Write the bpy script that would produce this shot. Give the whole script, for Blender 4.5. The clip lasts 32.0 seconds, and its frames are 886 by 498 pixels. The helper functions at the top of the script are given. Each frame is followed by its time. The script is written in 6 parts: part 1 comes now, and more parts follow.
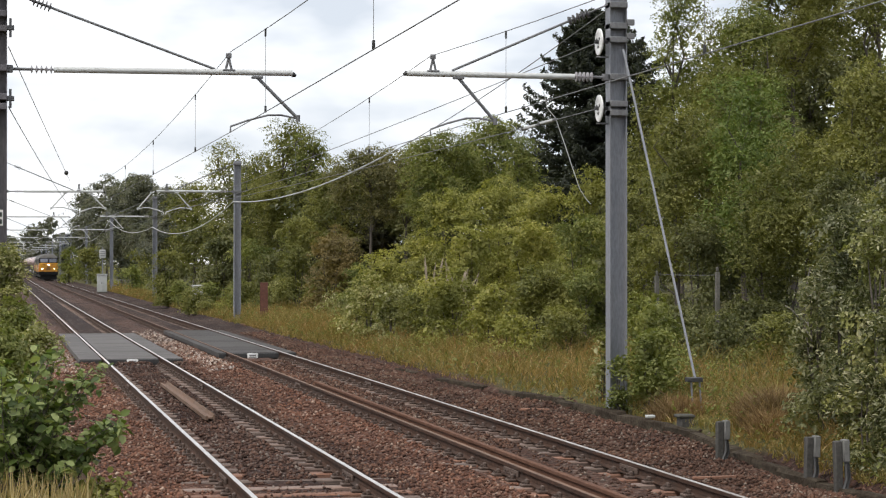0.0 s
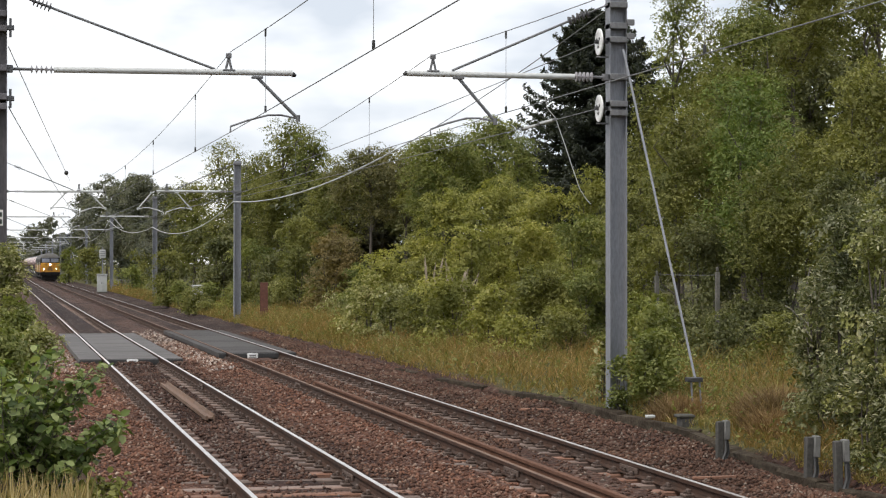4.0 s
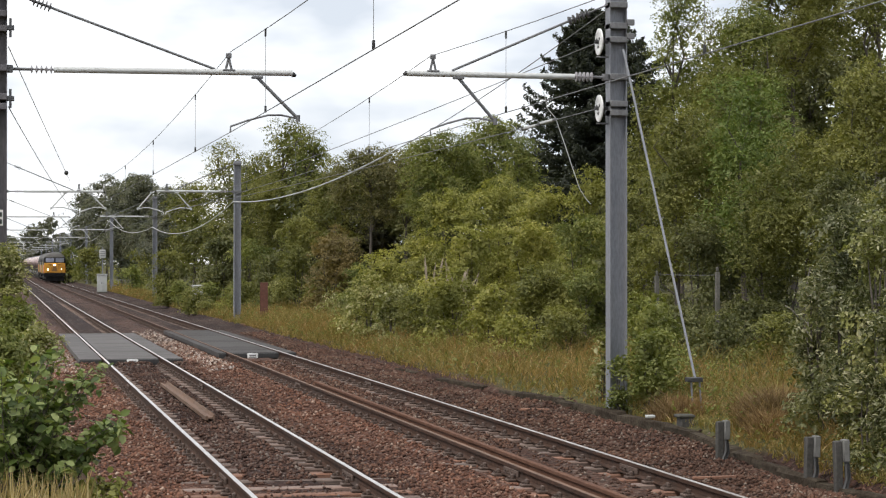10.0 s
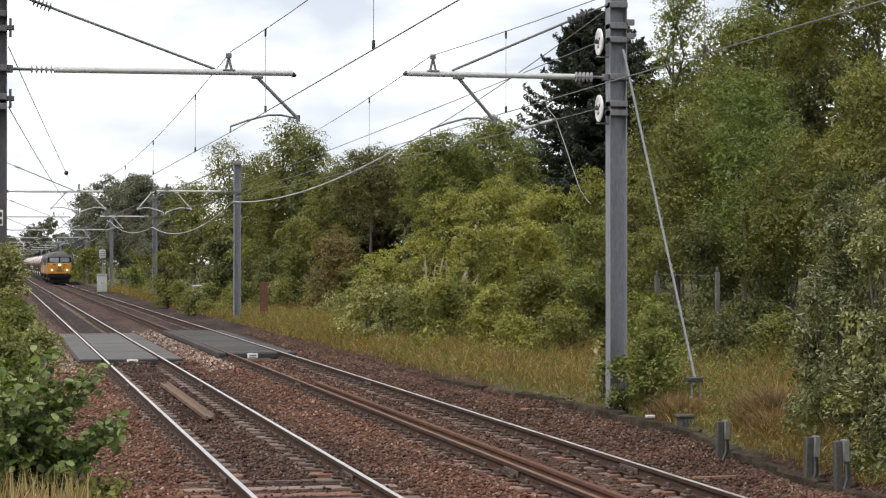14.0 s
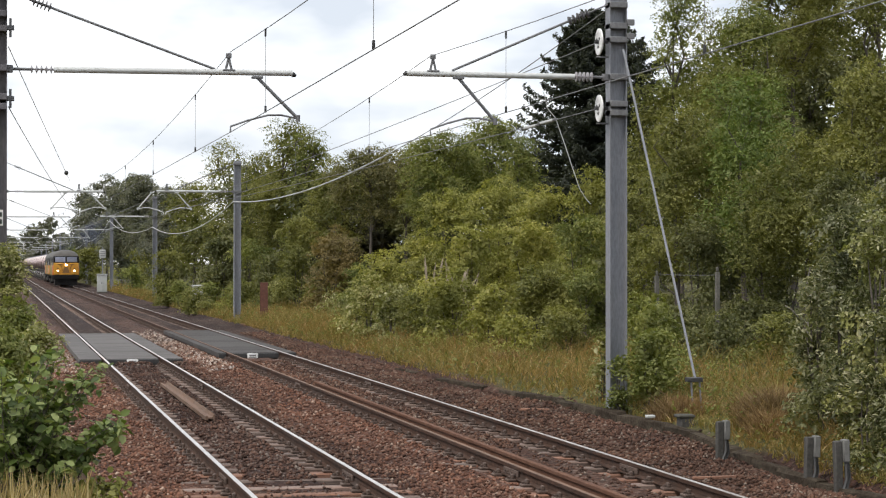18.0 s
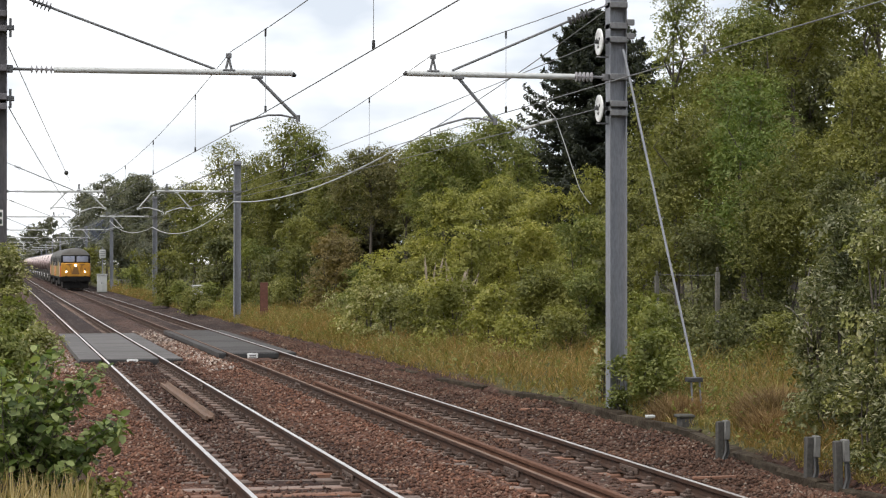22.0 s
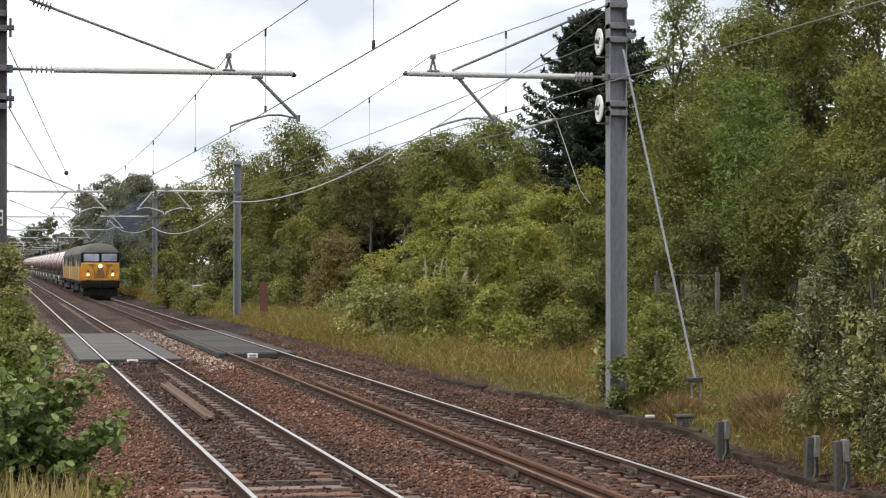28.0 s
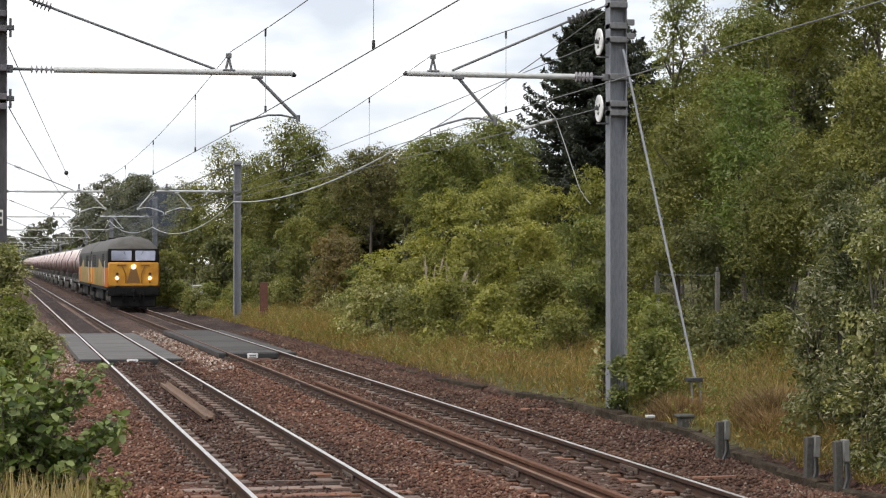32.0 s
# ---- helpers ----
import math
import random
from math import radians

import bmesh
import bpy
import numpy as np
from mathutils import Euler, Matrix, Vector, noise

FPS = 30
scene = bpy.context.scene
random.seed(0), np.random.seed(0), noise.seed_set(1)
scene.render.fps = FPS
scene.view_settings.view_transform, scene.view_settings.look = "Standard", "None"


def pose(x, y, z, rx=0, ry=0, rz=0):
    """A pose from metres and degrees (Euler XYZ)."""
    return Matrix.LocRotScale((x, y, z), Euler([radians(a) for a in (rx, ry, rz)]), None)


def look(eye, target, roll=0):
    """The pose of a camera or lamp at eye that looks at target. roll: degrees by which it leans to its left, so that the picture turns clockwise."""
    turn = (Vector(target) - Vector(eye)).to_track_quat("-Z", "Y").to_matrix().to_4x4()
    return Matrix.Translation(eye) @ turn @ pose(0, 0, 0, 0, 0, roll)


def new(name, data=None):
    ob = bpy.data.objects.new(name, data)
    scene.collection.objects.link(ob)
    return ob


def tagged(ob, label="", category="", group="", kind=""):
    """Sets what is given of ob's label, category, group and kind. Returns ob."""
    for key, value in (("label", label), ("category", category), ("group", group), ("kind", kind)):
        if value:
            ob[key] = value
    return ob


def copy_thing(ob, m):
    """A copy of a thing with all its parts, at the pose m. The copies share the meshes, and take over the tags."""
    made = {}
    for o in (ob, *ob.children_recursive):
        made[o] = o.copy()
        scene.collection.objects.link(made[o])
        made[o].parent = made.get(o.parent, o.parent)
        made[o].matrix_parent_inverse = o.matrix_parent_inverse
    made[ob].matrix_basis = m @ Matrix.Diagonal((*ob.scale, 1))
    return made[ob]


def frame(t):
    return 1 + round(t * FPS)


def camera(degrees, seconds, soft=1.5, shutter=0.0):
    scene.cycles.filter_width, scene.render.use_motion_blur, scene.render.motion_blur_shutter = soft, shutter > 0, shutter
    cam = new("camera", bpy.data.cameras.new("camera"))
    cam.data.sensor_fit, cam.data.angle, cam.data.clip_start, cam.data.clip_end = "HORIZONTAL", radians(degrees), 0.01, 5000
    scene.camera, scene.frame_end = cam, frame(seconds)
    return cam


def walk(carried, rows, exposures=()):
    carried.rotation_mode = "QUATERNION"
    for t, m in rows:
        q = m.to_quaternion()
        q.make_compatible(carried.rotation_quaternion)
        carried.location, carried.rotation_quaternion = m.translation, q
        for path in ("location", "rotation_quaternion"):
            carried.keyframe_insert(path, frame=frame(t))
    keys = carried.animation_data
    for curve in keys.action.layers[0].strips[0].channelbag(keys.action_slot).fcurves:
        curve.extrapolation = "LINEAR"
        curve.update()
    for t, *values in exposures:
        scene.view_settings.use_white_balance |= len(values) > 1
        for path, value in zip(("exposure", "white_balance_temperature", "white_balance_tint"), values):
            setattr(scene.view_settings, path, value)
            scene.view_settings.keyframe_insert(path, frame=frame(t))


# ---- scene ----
# The camera stands still at the platform end, its axis turned right of the line of the rails.
EYE = pose(0, 0, 2.463, 90.4058, 0, -12.2773)
cam = camera(24.572, 32.0, 1.2)
walk(cam, [(0, EYE), (32.0, EYE)], [(0, -0.05), (14.0, -0.02), (24.0, 0.02), (32.0, -0.01)])

RAIL = 0.7525           # half the distance between the rail centres
TRACK_1, TRACK_2 = 3.373, 6.906


# ---- light: bright overcast, thin cloud ----
def make_world():
    w = bpy.data.worlds.new("sky")
    scene.world = w
    w.use_nodes = True
    nt = w.node_tree
    nt.nodes.clear()
    N = nt.nodes.new
    out, bg = N("ShaderNodeOutputWorld"), N("ShaderNodeBackground")
    sky = N("ShaderNodeTexSky")
    sky.sky_type, sky.sun_disc = "NISHITA", False
    sky.sun_elevation, sky.sun_rotation = radians(53), radians(248)
    co, mp = N("ShaderNodeTexCoord"), N("ShaderNodeMapping")
    mp.inputs["Scale"].default_value = (4.0, 4.0, 10.0)
    mp.inputs["Location"].default_value = (1.3, 0.4, 0.2)
    n1 = N("ShaderNodeTexNoise")
    n1.inputs["Scale"].default_value, n1.inputs["Detail"].default_value, n1.inputs["Roughness"].default_value = 1.5, 5, 0.5
    ramp = N("ShaderNodeValToRGB")
    e = ramp.color_ramp.elements
    e[0].position, e[0].color = 0.43, (0.60, 0.645, 0.715, 1)
    e[1].position, e[1].color = 0.60, (1.0, 1.0, 1.01, 1)
    dim = N("ShaderNodeMix")
    dim.data_type, dim.blend_type = "RGBA", "MULTIPLY"
    dim.inputs[0].default_value = 1
    dim.inputs[7].default_value = (0.10, 0.10, 0.10, 1)
    mix = N("ShaderNodeMix")
    mix.data_type = "RGBA"
    mix.inputs[0].default_value = 0.9
    lk = nt.links.new
    lk(co.outputs["Generated"], mp.inputs[0])
    lk(mp.outputs[0], n1.inputs["Vector"])
    lk(n1.outputs["Fac"], ramp.inputs[0])
    lk(sky.outputs[0], dim.inputs[6])
    lk(dim.outputs[2], mix.inputs[6])
    lk(ramp.outputs[0], mix.inputs[7])
    lk(mix.outputs[2], bg.inputs["Color"])
    bg.inputs["Strength"].default_value = 1.34
    lk(bg.outputs[0], out.inputs[0])


make_world()
sun = new("sun", bpy.data.lights.new("sun", "SUN"))
sun.data.energy, sun.data.angle, sun.data.color = 2.9, radians(11), (1.0, 0.955, 0.885)
sun.matrix_world = look((-31, -17, 49), (0, 0, 0))


# ---- materials ----
def nodes(name):
    m = bpy.data.materials.new(name)
    m.use_nodes = True
    nt = m.node_tree
    return m, nt, nt.nodes["Principled BSDF"]


def noise_fac(nt, scale, detail=4, rough=0.6, space="Object", stretch=(1, 1, 1)):
    co = nt.nodes.new("ShaderNodeTexCoord")
    mp = nt.nodes.new("ShaderNodeMapping")
    mp.inputs["Scale"].default_value = stretch
    n = nt.nodes.new("ShaderNodeTexNoise")
    n.inputs["Scale"].default_value, n.inputs["Detail"].default_value, n.inputs["Roughness"].default_value = scale, detail, rough
    if space == "World":
        g = nt.nodes.new("ShaderNodeNewGeometry")
        nt.links.new(g.outputs["Position"], mp.inputs[0])
    else:
        nt.links.new(co.outputs[space], mp.inputs[0])
    nt.links.new(mp.outputs[0], n.inputs["Vector"])
    return n.outputs["Fac"]


def ramp_of(nt, fac, stops):
    r = nt.nodes.new("ShaderNodeValToRGB")
    el = r.color_ramp.elements
    while len(el) < len(stops):
        el.new(0.5)
    for e, (p, c) in zip(el, stops):
        e.position, e.color = p, (*c, 1)
    nt.links.new(fac, r.inputs[0])
    return r.outputs[0]


def blend(nt, a, b, fac, mode="MIX"):
    m = nt.nodes.new("ShaderNodeMix")
    m.data_type, m.blend_type = "RGBA", mode
    for sock, v in ((m.inputs[0], fac), (m.inputs[6], a), (m.inputs[7], b)):
        if hasattr(v, "is_linked"):
            nt.links.new(v, sock)
        elif isinstance(v, (int, float)):
            sock.default_value = v
        else:
            sock.default_value = (*v, 1)
    return m.outputs[2]


def bump(nt, bsdf, fac, strength, dist):
    b = nt.nodes.new("ShaderNodeBump")
    b.inputs["Strength"].default_value, b.inputs["Distance"].default_value = strength, dist
    nt.links.new(fac, b.inputs["Height"])
    nt.links.new(b.outputs[0], bsdf.inputs["Normal"])


def surface(name, dark, light, grain=30, wear=3, rough=0.7, metal=0.0, relief=0.15, depth=0.004, space="Object", stretch=(1, 1, 1), dirt=None, dirt_amount=0.35, vary=0.0):
    """A painted, rusty or mineral surface: grain and wear at two scales, dirt in patches."""
    m, nt, b = nodes(name)
    f1 = noise_fac(nt, grain, 5, 0.65, space, stretch)
    f2 = noise_fac(nt, wear, 5, 0.6, space, stretch)
    col = ramp_of(nt, f1, [(0.3, dark), (0.7, light)])
    if dirt:
        f3 = nt.nodes.new("ShaderNodeMapRange")
        f3.inputs[1].default_value, f3.inputs[2].default_value, f3.inputs[4].default_value = 0.45, 0.75, dirt_amount * 2
        nt.links.new(f2, f3.inputs[0])
        col = blend(nt, col, dirt, f3.outputs[0])
    if vary:
        o = nt.nodes.new("ShaderNodeObjectInfo")
        v = ramp_of(nt, o.outputs["Random"], [(0.0, (1 - vary,) * 3), (1.0, (1 + vary,) * 3)])
        col = blend(nt, col, v, 1.0, "MULTIPLY")
    nt.links.new(col, b.inputs["Base Color"])
    rr = nt.nodes.new("ShaderNodeMapRange")
    rr.inputs[3].default_value, rr.inputs[4].default_value = max(0.05, rough - 0.12), min(1, rough + 0.12)
    nt.links.new(f2, rr.inputs[0])
    nt.links.new(rr.outputs[0], b.inputs["Roughness"])
    b.inputs["Metallic"].default_value = metal
    if relief:
        bump(nt, b, f1, relief, depth)
    return m


def oil_and_cess_bands(nt, col):
    """Grease and brake dust lie in bands between the rails; the cess is darkened as well."""
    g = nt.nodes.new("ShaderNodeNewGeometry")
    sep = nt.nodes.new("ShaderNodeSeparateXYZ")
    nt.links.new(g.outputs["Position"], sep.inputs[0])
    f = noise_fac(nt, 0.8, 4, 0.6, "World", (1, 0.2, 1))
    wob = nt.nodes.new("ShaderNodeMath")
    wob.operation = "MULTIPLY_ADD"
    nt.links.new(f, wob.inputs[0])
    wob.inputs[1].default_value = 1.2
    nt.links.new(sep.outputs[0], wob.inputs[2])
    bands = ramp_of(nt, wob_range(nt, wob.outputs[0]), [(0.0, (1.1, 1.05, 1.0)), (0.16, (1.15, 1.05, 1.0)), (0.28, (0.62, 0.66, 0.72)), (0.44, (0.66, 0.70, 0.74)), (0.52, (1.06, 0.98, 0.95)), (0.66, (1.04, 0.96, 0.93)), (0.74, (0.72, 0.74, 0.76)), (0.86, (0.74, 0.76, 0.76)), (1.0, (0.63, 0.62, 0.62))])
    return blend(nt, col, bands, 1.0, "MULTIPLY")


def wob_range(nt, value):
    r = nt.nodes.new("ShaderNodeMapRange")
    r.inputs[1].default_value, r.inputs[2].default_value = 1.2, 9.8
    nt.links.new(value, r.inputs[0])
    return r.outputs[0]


def island_mix(name, stops, rough=0.6, translucent=0.0, patch=0.5, spec=0.3, stained=False, tones=((0.68, 0.72, 0.72), (1.28, 1.22, 1.1))):
    """Leaves, blades and stones: each loose piece takes its own tone, and tones drift over patches."""
    m, nt, b = nodes(name)
    g = nt.nodes.new("ShaderNodeNewGeometry")
    col = ramp_of(nt, g.outputs["Random Per Island"], stops)
    pf = noise_fac(nt, patch, 3, 0.6, "World")
    tone = ramp_of(nt, pf, [(0.32, tones[0]), (0.68, tones[1])])
    col = blend(nt, col, tone, 1.0, "MULTIPLY")
    if stained:
        col = oil_and_cess_bands(nt, col)
    nt.links.new(col, b.inputs["Base Color"])
    b.inputs["Roughness"].default_value = rough
    b.inputs["Specular IOR Level"].default_value = spec
    if translucent:
        t = nt.nodes.new("ShaderNodeBsdfTranslucent")
        nt.links.new(blend(nt, col, (1.25, 1.3, 0.6), 1.0, "MULTIPLY"), t.inputs[0])
        mx = nt.nodes.new("ShaderNodeMixShader")
        mx.inputs[0].default_value = translucent
        out = nt.nodes["Material Output"]
        nt.links.new(b.outputs[0], mx.inputs[1])
        nt.links.new(t.outputs[0], mx.inputs[2])
        nt.links.new(mx.outputs[0], out.inputs[0])
    return m


def leaf(name, a, b, c):
    a, b, c = ((r * 1.12, g * 1.03, bl * 1.03) for r, g, bl in (a, b, c))
    return island_mix(name, [(0.0, a), (0.5, b), (1.0, c)], 0.55, 0.34, 0.6, 0.3)


def glow(name, colour, strength):
    m, nt, b = nodes(name)
    b.inputs["Base Color"].default_value = (*colour, 1)
    b.inputs["Emission Color"].default_value = (*colour, 1)
    b.inputs["Emission Strength"].default_value = strength
    return m


M_STEEL = surface("polished_rail_head", (0.60, 0.575, 0.545), (0.74, 0.72, 0.69), 8, 3, 0.42, 0.85, 0.03, 0.001, "World", (3, 0.3, 1), (0.30, 0.24, 0.2), 0.2)
M_WORN = surface("worn_rail_head", (0.46, 0.43, 0.41), (0.62, 0.59, 0.56), 8, 3, 0.46, 0.75, 0.03, 0.001, "World", (3, 0.3, 1), (0.20, 0.14, 0.11), 0.35)
M_DULL = surface("dull_rail_head", (0.120, 0.078, 0.056), (0.190, 0.132, 0.100), 8, 3, 0.75, 0.0, 0.05, 0.001, "World", (3, 0.3, 1), (0.22, 0.13, 0.09), 0.4)
M_RUST = surface("rusty_rail_side", (0.036, 0.022, 0.016), (0.088, 0.050, 0.036), 14, 2.5, 0.85, 0.0, 0.3, 0.004, "World", (1, 0.5, 1), (0.055, 0.045, 0.04), 0.4)
M_RUST_BRIGHT = surface("orange_rust_steel", (0.092, 0.046, 0.030), (0.165, 0.088, 0.058), 14, 2.5, 0.85, 0.0, 0.3, 0.004, "World", (1, 0.3, 1), (0.11, 0.06, 0.045), 0.4)
for m in (M_RUST, M_DULL, M_RUST_BRIGHT):
    m.node_tree.nodes["Principled BSDF"].inputs["Specular IOR Level"].default_value = 0.1
M_SLEEPER = surface("weathered_sleeper_timber", (0.070, 0.052, 0.043), (0.23, 0.165, 0.135), 18, 2, 0.9, 0.0, 0.5, 0.01, "World", (0.25, 4, 4), (0.25, 0.135, 0.10), 0.22, 0.35)
M_CHAIR = surface("rusty_cast_iron", (0.05, 0.035, 0.028), (0.13, 0.085, 0.065), 25, 5, 0.85, 0.0, 0.3, 0.004)
M_RUBBER = surface("worn_grey_crossing_panel", (0.088, 0.082, 0.079), (0.134, 0.125, 0.120), 14, 1.2, 0.7, 0.0, 0.2, 0.004, "World", (0.35, 1, 1), (0.070, 0.062, 0.056), 0.3, 0.09)
M_RUBBER_DARK = surface("dark_grey_crossing_panel", (0.044, 0.040, 0.038), (0.078, 0.071, 0.067), 14, 1.2, 0.7, 0.0, 0.2, 0.004, "World", (0.35, 1, 1), (0.046, 0.042, 0.038), 0.25, 0.18)
for m in (M_RUBBER, M_RUBBER_DARK):
    m.node_tree.nodes["Principled BSDF"].inputs["Specular IOR Level"].default_value = 0.15
M_MASTDARK = surface("dark_weathered_mast", (0.085, 0.080, 0.088), (0.155, 0.146, 0.158), 20, 1.6, 0.7, 0.1, 0.06, 0.002, "World", (2, 2, 0.4), (0.05, 0.045, 0.04), 0.3)
M_GALV = surface("galvanised_steel", (0.176, 0.182, 0.200), (0.275, 0.284, 0.312), 20, 1.6, 0.55, 0.25, 0.06, 0.002, "World", (2, 2, 0.4), (0.22, 0.21, 0.2), 0.3)
M_TUBE = surface("pale_grey_tube", (0.46, 0.47, 0.46), (0.60, 0.61, 0.60), 15, 3, 0.5, 0.1, 0.05, 0.001, "World", (1, 1, 1), (0.36, 0.35, 0.33), 0.25)
M_INSUL = surface("grey_glazed_insulator", (0.20, 0.19, 0.20), (0.34, 0.32, 0.33), 10, 3, 0.3, 0.0, 0.0)
M_DARKINSUL = surface("dark_glazed_insulator", (0.07, 0.07, 0.075), (0.13, 0.125, 0.13), 10, 3, 0.35, 0.0, 0.0)
M_FITTING = surface("dark_galvanised_fitting", (0.12, 0.12, 0.125), (0.2, 0.2, 0.205), 20, 3, 0.6, 0.2, 0.05, 0.002)
M_WHITE = surface("white_glazed_disc", (0.70, 0.70, 0.69), (0.84, 0.84, 0.82), 10, 4, 0.4, 0.0, 0.03, 0.002, "Object", (1, 1, 1), (0.45, 0.43, 0.40), 0.3)
M_WIRE = surface("dark_wire", (0.15, 0.15, 0.15), (0.23, 0.23, 0.23), 6, 2, 0.6, 0.3, 0.0)
M_CABLE = surface("pale_aluminium_cable", (0.45, 0.46, 0.44), (0.6, 0.6, 0.58), 6, 2, 0.5, 0.3, 0.0)
M_DARK = surface("dark_iron", (0.02, 0.02, 0.021), (0.045, 0.044, 0.043), 20, 4, 0.6, 0.1, 0.1, 0.003)
M_CONC = surface("weathered_concrete", (0.070, 0.066, 0.060), (0.15, 0.14, 0.125), 25, 3, 0.9, 0.0, 0.4, 0.006, "World", (1, 1, 1), (0.07, 0.07, 0.055), 0.6, 0.15)
M_KERB = surface("mossy_old_edging", (0.018, 0.014, 0.010), (0.075, 0.058, 0.043), 22, 5, 0.97, 0.0, 0.9, 0.02, "World", (1, 0.6, 1), (0.13, 0.115, 0.09), 0.2, 0.25)
M_KERB.node_tree.nodes["Principled BSDF"].inputs["Specular IOR Level"].default_value = 0.05
M_CONC.node_tree.nodes["Principled BSDF"].inputs["Specular IOR Level"].default_value = 0.12
M_POSTDARK = surface("blackened_post", (0.030, 0.028, 0.026), (0.085, 0.078, 0.070), 25, 3, 0.9, 0.0, 0.4, 0.006, "World", (1, 1, 1), (0.05, 0.048, 0.04), 0.5)
M_POSTBOX = surface("weathered_grey_box", (0.11, 0.108, 0.10), (0.19, 0.185, 0.175), 12, 3, 0.9, 0.0, 0.1, 0.003, "Object", (1, 1, 1), (0.12, 0.12, 0.10), 0.4)
M_BOXGREY = surface("light_grey_cabinet_paint", (0.38, 0.385, 0.37), (0.5, 0.505, 0.49), 12, 2, 0.6, 0.0, 0.05, 0.002, "Object", (1, 1, 0.4), (0.3, 0.3, 0.27), 0.3)
M_POSTRUST = surface("rusty_brown_post", (0.085, 0.032, 0.022), (0.15, 0.062, 0.042), 12, 3, 0.85, 0.0, 0.3, 0.004)
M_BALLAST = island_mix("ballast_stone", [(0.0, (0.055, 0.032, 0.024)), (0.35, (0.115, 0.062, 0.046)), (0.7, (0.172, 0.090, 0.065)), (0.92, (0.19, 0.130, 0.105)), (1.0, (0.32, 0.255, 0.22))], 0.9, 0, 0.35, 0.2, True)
M_PALE = island_mix("pale_ballast_stone", [(0.0, (0.10, 0.07, 0.06)), (0.4, (0.22, 0.155, 0.13)), (0.8, (0.34, 0.27, 0.24)), (1.0, (0.5, 0.44, 0.41))], 0.9, 0, 0.8, 0.2)
M_ORANGE = surface("orange_stained_timber", (0.15, 0.07, 0.045), (0.33, 0.17, 0.11), 18, 2, 0.9, 0.0, 0.5, 0.01, "World", (0.25, 4, 4), (0.10, 0.07, 0.055), 0.35, 0.2)
M_BARK = surface("grey_brown_bark", (0.05, 0.042, 0.034), (0.13, 0.11, 0.09), 12, 3, 0.95, 0.0, 0.6, 0.02, "Object", (3, 3, 0.6))
M_TWIG = surface("bleached_dead_wood", (0.17, 0.155, 0.135), (0.34, 0.315, 0.28), 14, 4, 0.9, 0.0, 0.3, 0.004)
M_GRASS = island_mix("dry_grass", [(0.0, (0.088, 0.090, 0.028)), (0.25, (0.168, 0.142, 0.052)), (0.55, (0.236, 0.188, 0.076)), (0.84, (0.250, 0.165, 0.082)), (1.0, (0.46, 0.38, 0.24))], 0.8, 0.35, 0.4, 0.2, False, ((0.82, 0.95, 0.70), (1.22, 0.95, 0.86)))
M_DEADWEED = island_mix("dead_weed_stem", [(0.0, (0.13, 0.080, 0.042)), (0.5, (0.235, 0.148, 0.080)), (1.0, (0.36, 0.26, 0.15))], 0.85, 0.2, 0.9, 0.1)
M_STRAW = island_mix("straw_grass", [(0.0, (0.20, 0.16, 0.07)), (0.6, (0.34, 0.25, 0.12)), (1.0, (0.5, 0.42, 0.26))], 0.8, 0.25, 0.5, 0.2)
LEAF = {
    "fresh": leaf("fresh_leaf", (0.105, 0.139, 0.036), (0.159, 0.189, 0.056), (0.236, 0.261, 0.100)),
    "vivid": leaf("vivid_leaf", (0.078, 0.128, 0.030), (0.125, 0.178, 0.046), (0.195, 0.250, 0.088)),
    "olive": leaf("olive_leaf", (0.107, 0.123, 0.034), (0.154, 0.170, 0.052), (0.223, 0.239, 0.089)),
    "deep": leaf("deep_leaf", (0.074, 0.087, 0.038), (0.112, 0.128, 0.056), (0.168, 0.184, 0.087)),
    "dull": leaf("dull_leaf", (0.101, 0.106, 0.046), (0.147, 0.150, 0.068), (0.215, 0.213, 0.110)),
    # distance haze is mixed into this leaf colour: lighter, greyer, bluer
    "far": leaf("haze_tinted_leaf", (0.098, 0.112, 0.092), (0.132, 0.148, 0.120), (0.170, 0.188, 0.150)),
    "conifer": leaf("conifer_needle", (0.022, 0.029, 0.022), (0.036, 0.046, 0.036), (0.060, 0.074, 0.060)),
    # the palest willow tone paints sky highlights on the leaves
    "willow": leaf("willow_leaf_with_highlights", (0.049, 0.062, 0.023), (0.095, 0.113, 0.046), (0.301, 0.318, 0.228)),
    "pale": leaf("pale_backed_leaf", (0.130, 0.150, 0.046), (0.205, 0.228, 0.080), (0.42, 0.43, 0.27)),
    # near-black leaf colour that paints the shade of the hollow
    "hollow_shade": leaf("shade_painted_leaf", (0.030, 0.030, 0.018), (0.052, 0.051, 0.030), (0.085, 0.082, 0.048)),
    "brown": leaf("browning_leaf", (0.114, 0.096, 0.041), (0.168, 0.142, 0.062), (0.228, 0.198, 0.098)),
    "broad": leaf("broad_leaf", (0.052, 0.088, 0.020), (0.130, 0.186, 0.044), (0.33, 0.39, 0.17)),
    "lime": leaf("lime_leaf", (0.165, 0.186, 0.045), (0.228, 0.246, 0.068), (0.320, 0.331, 0.116)),
}


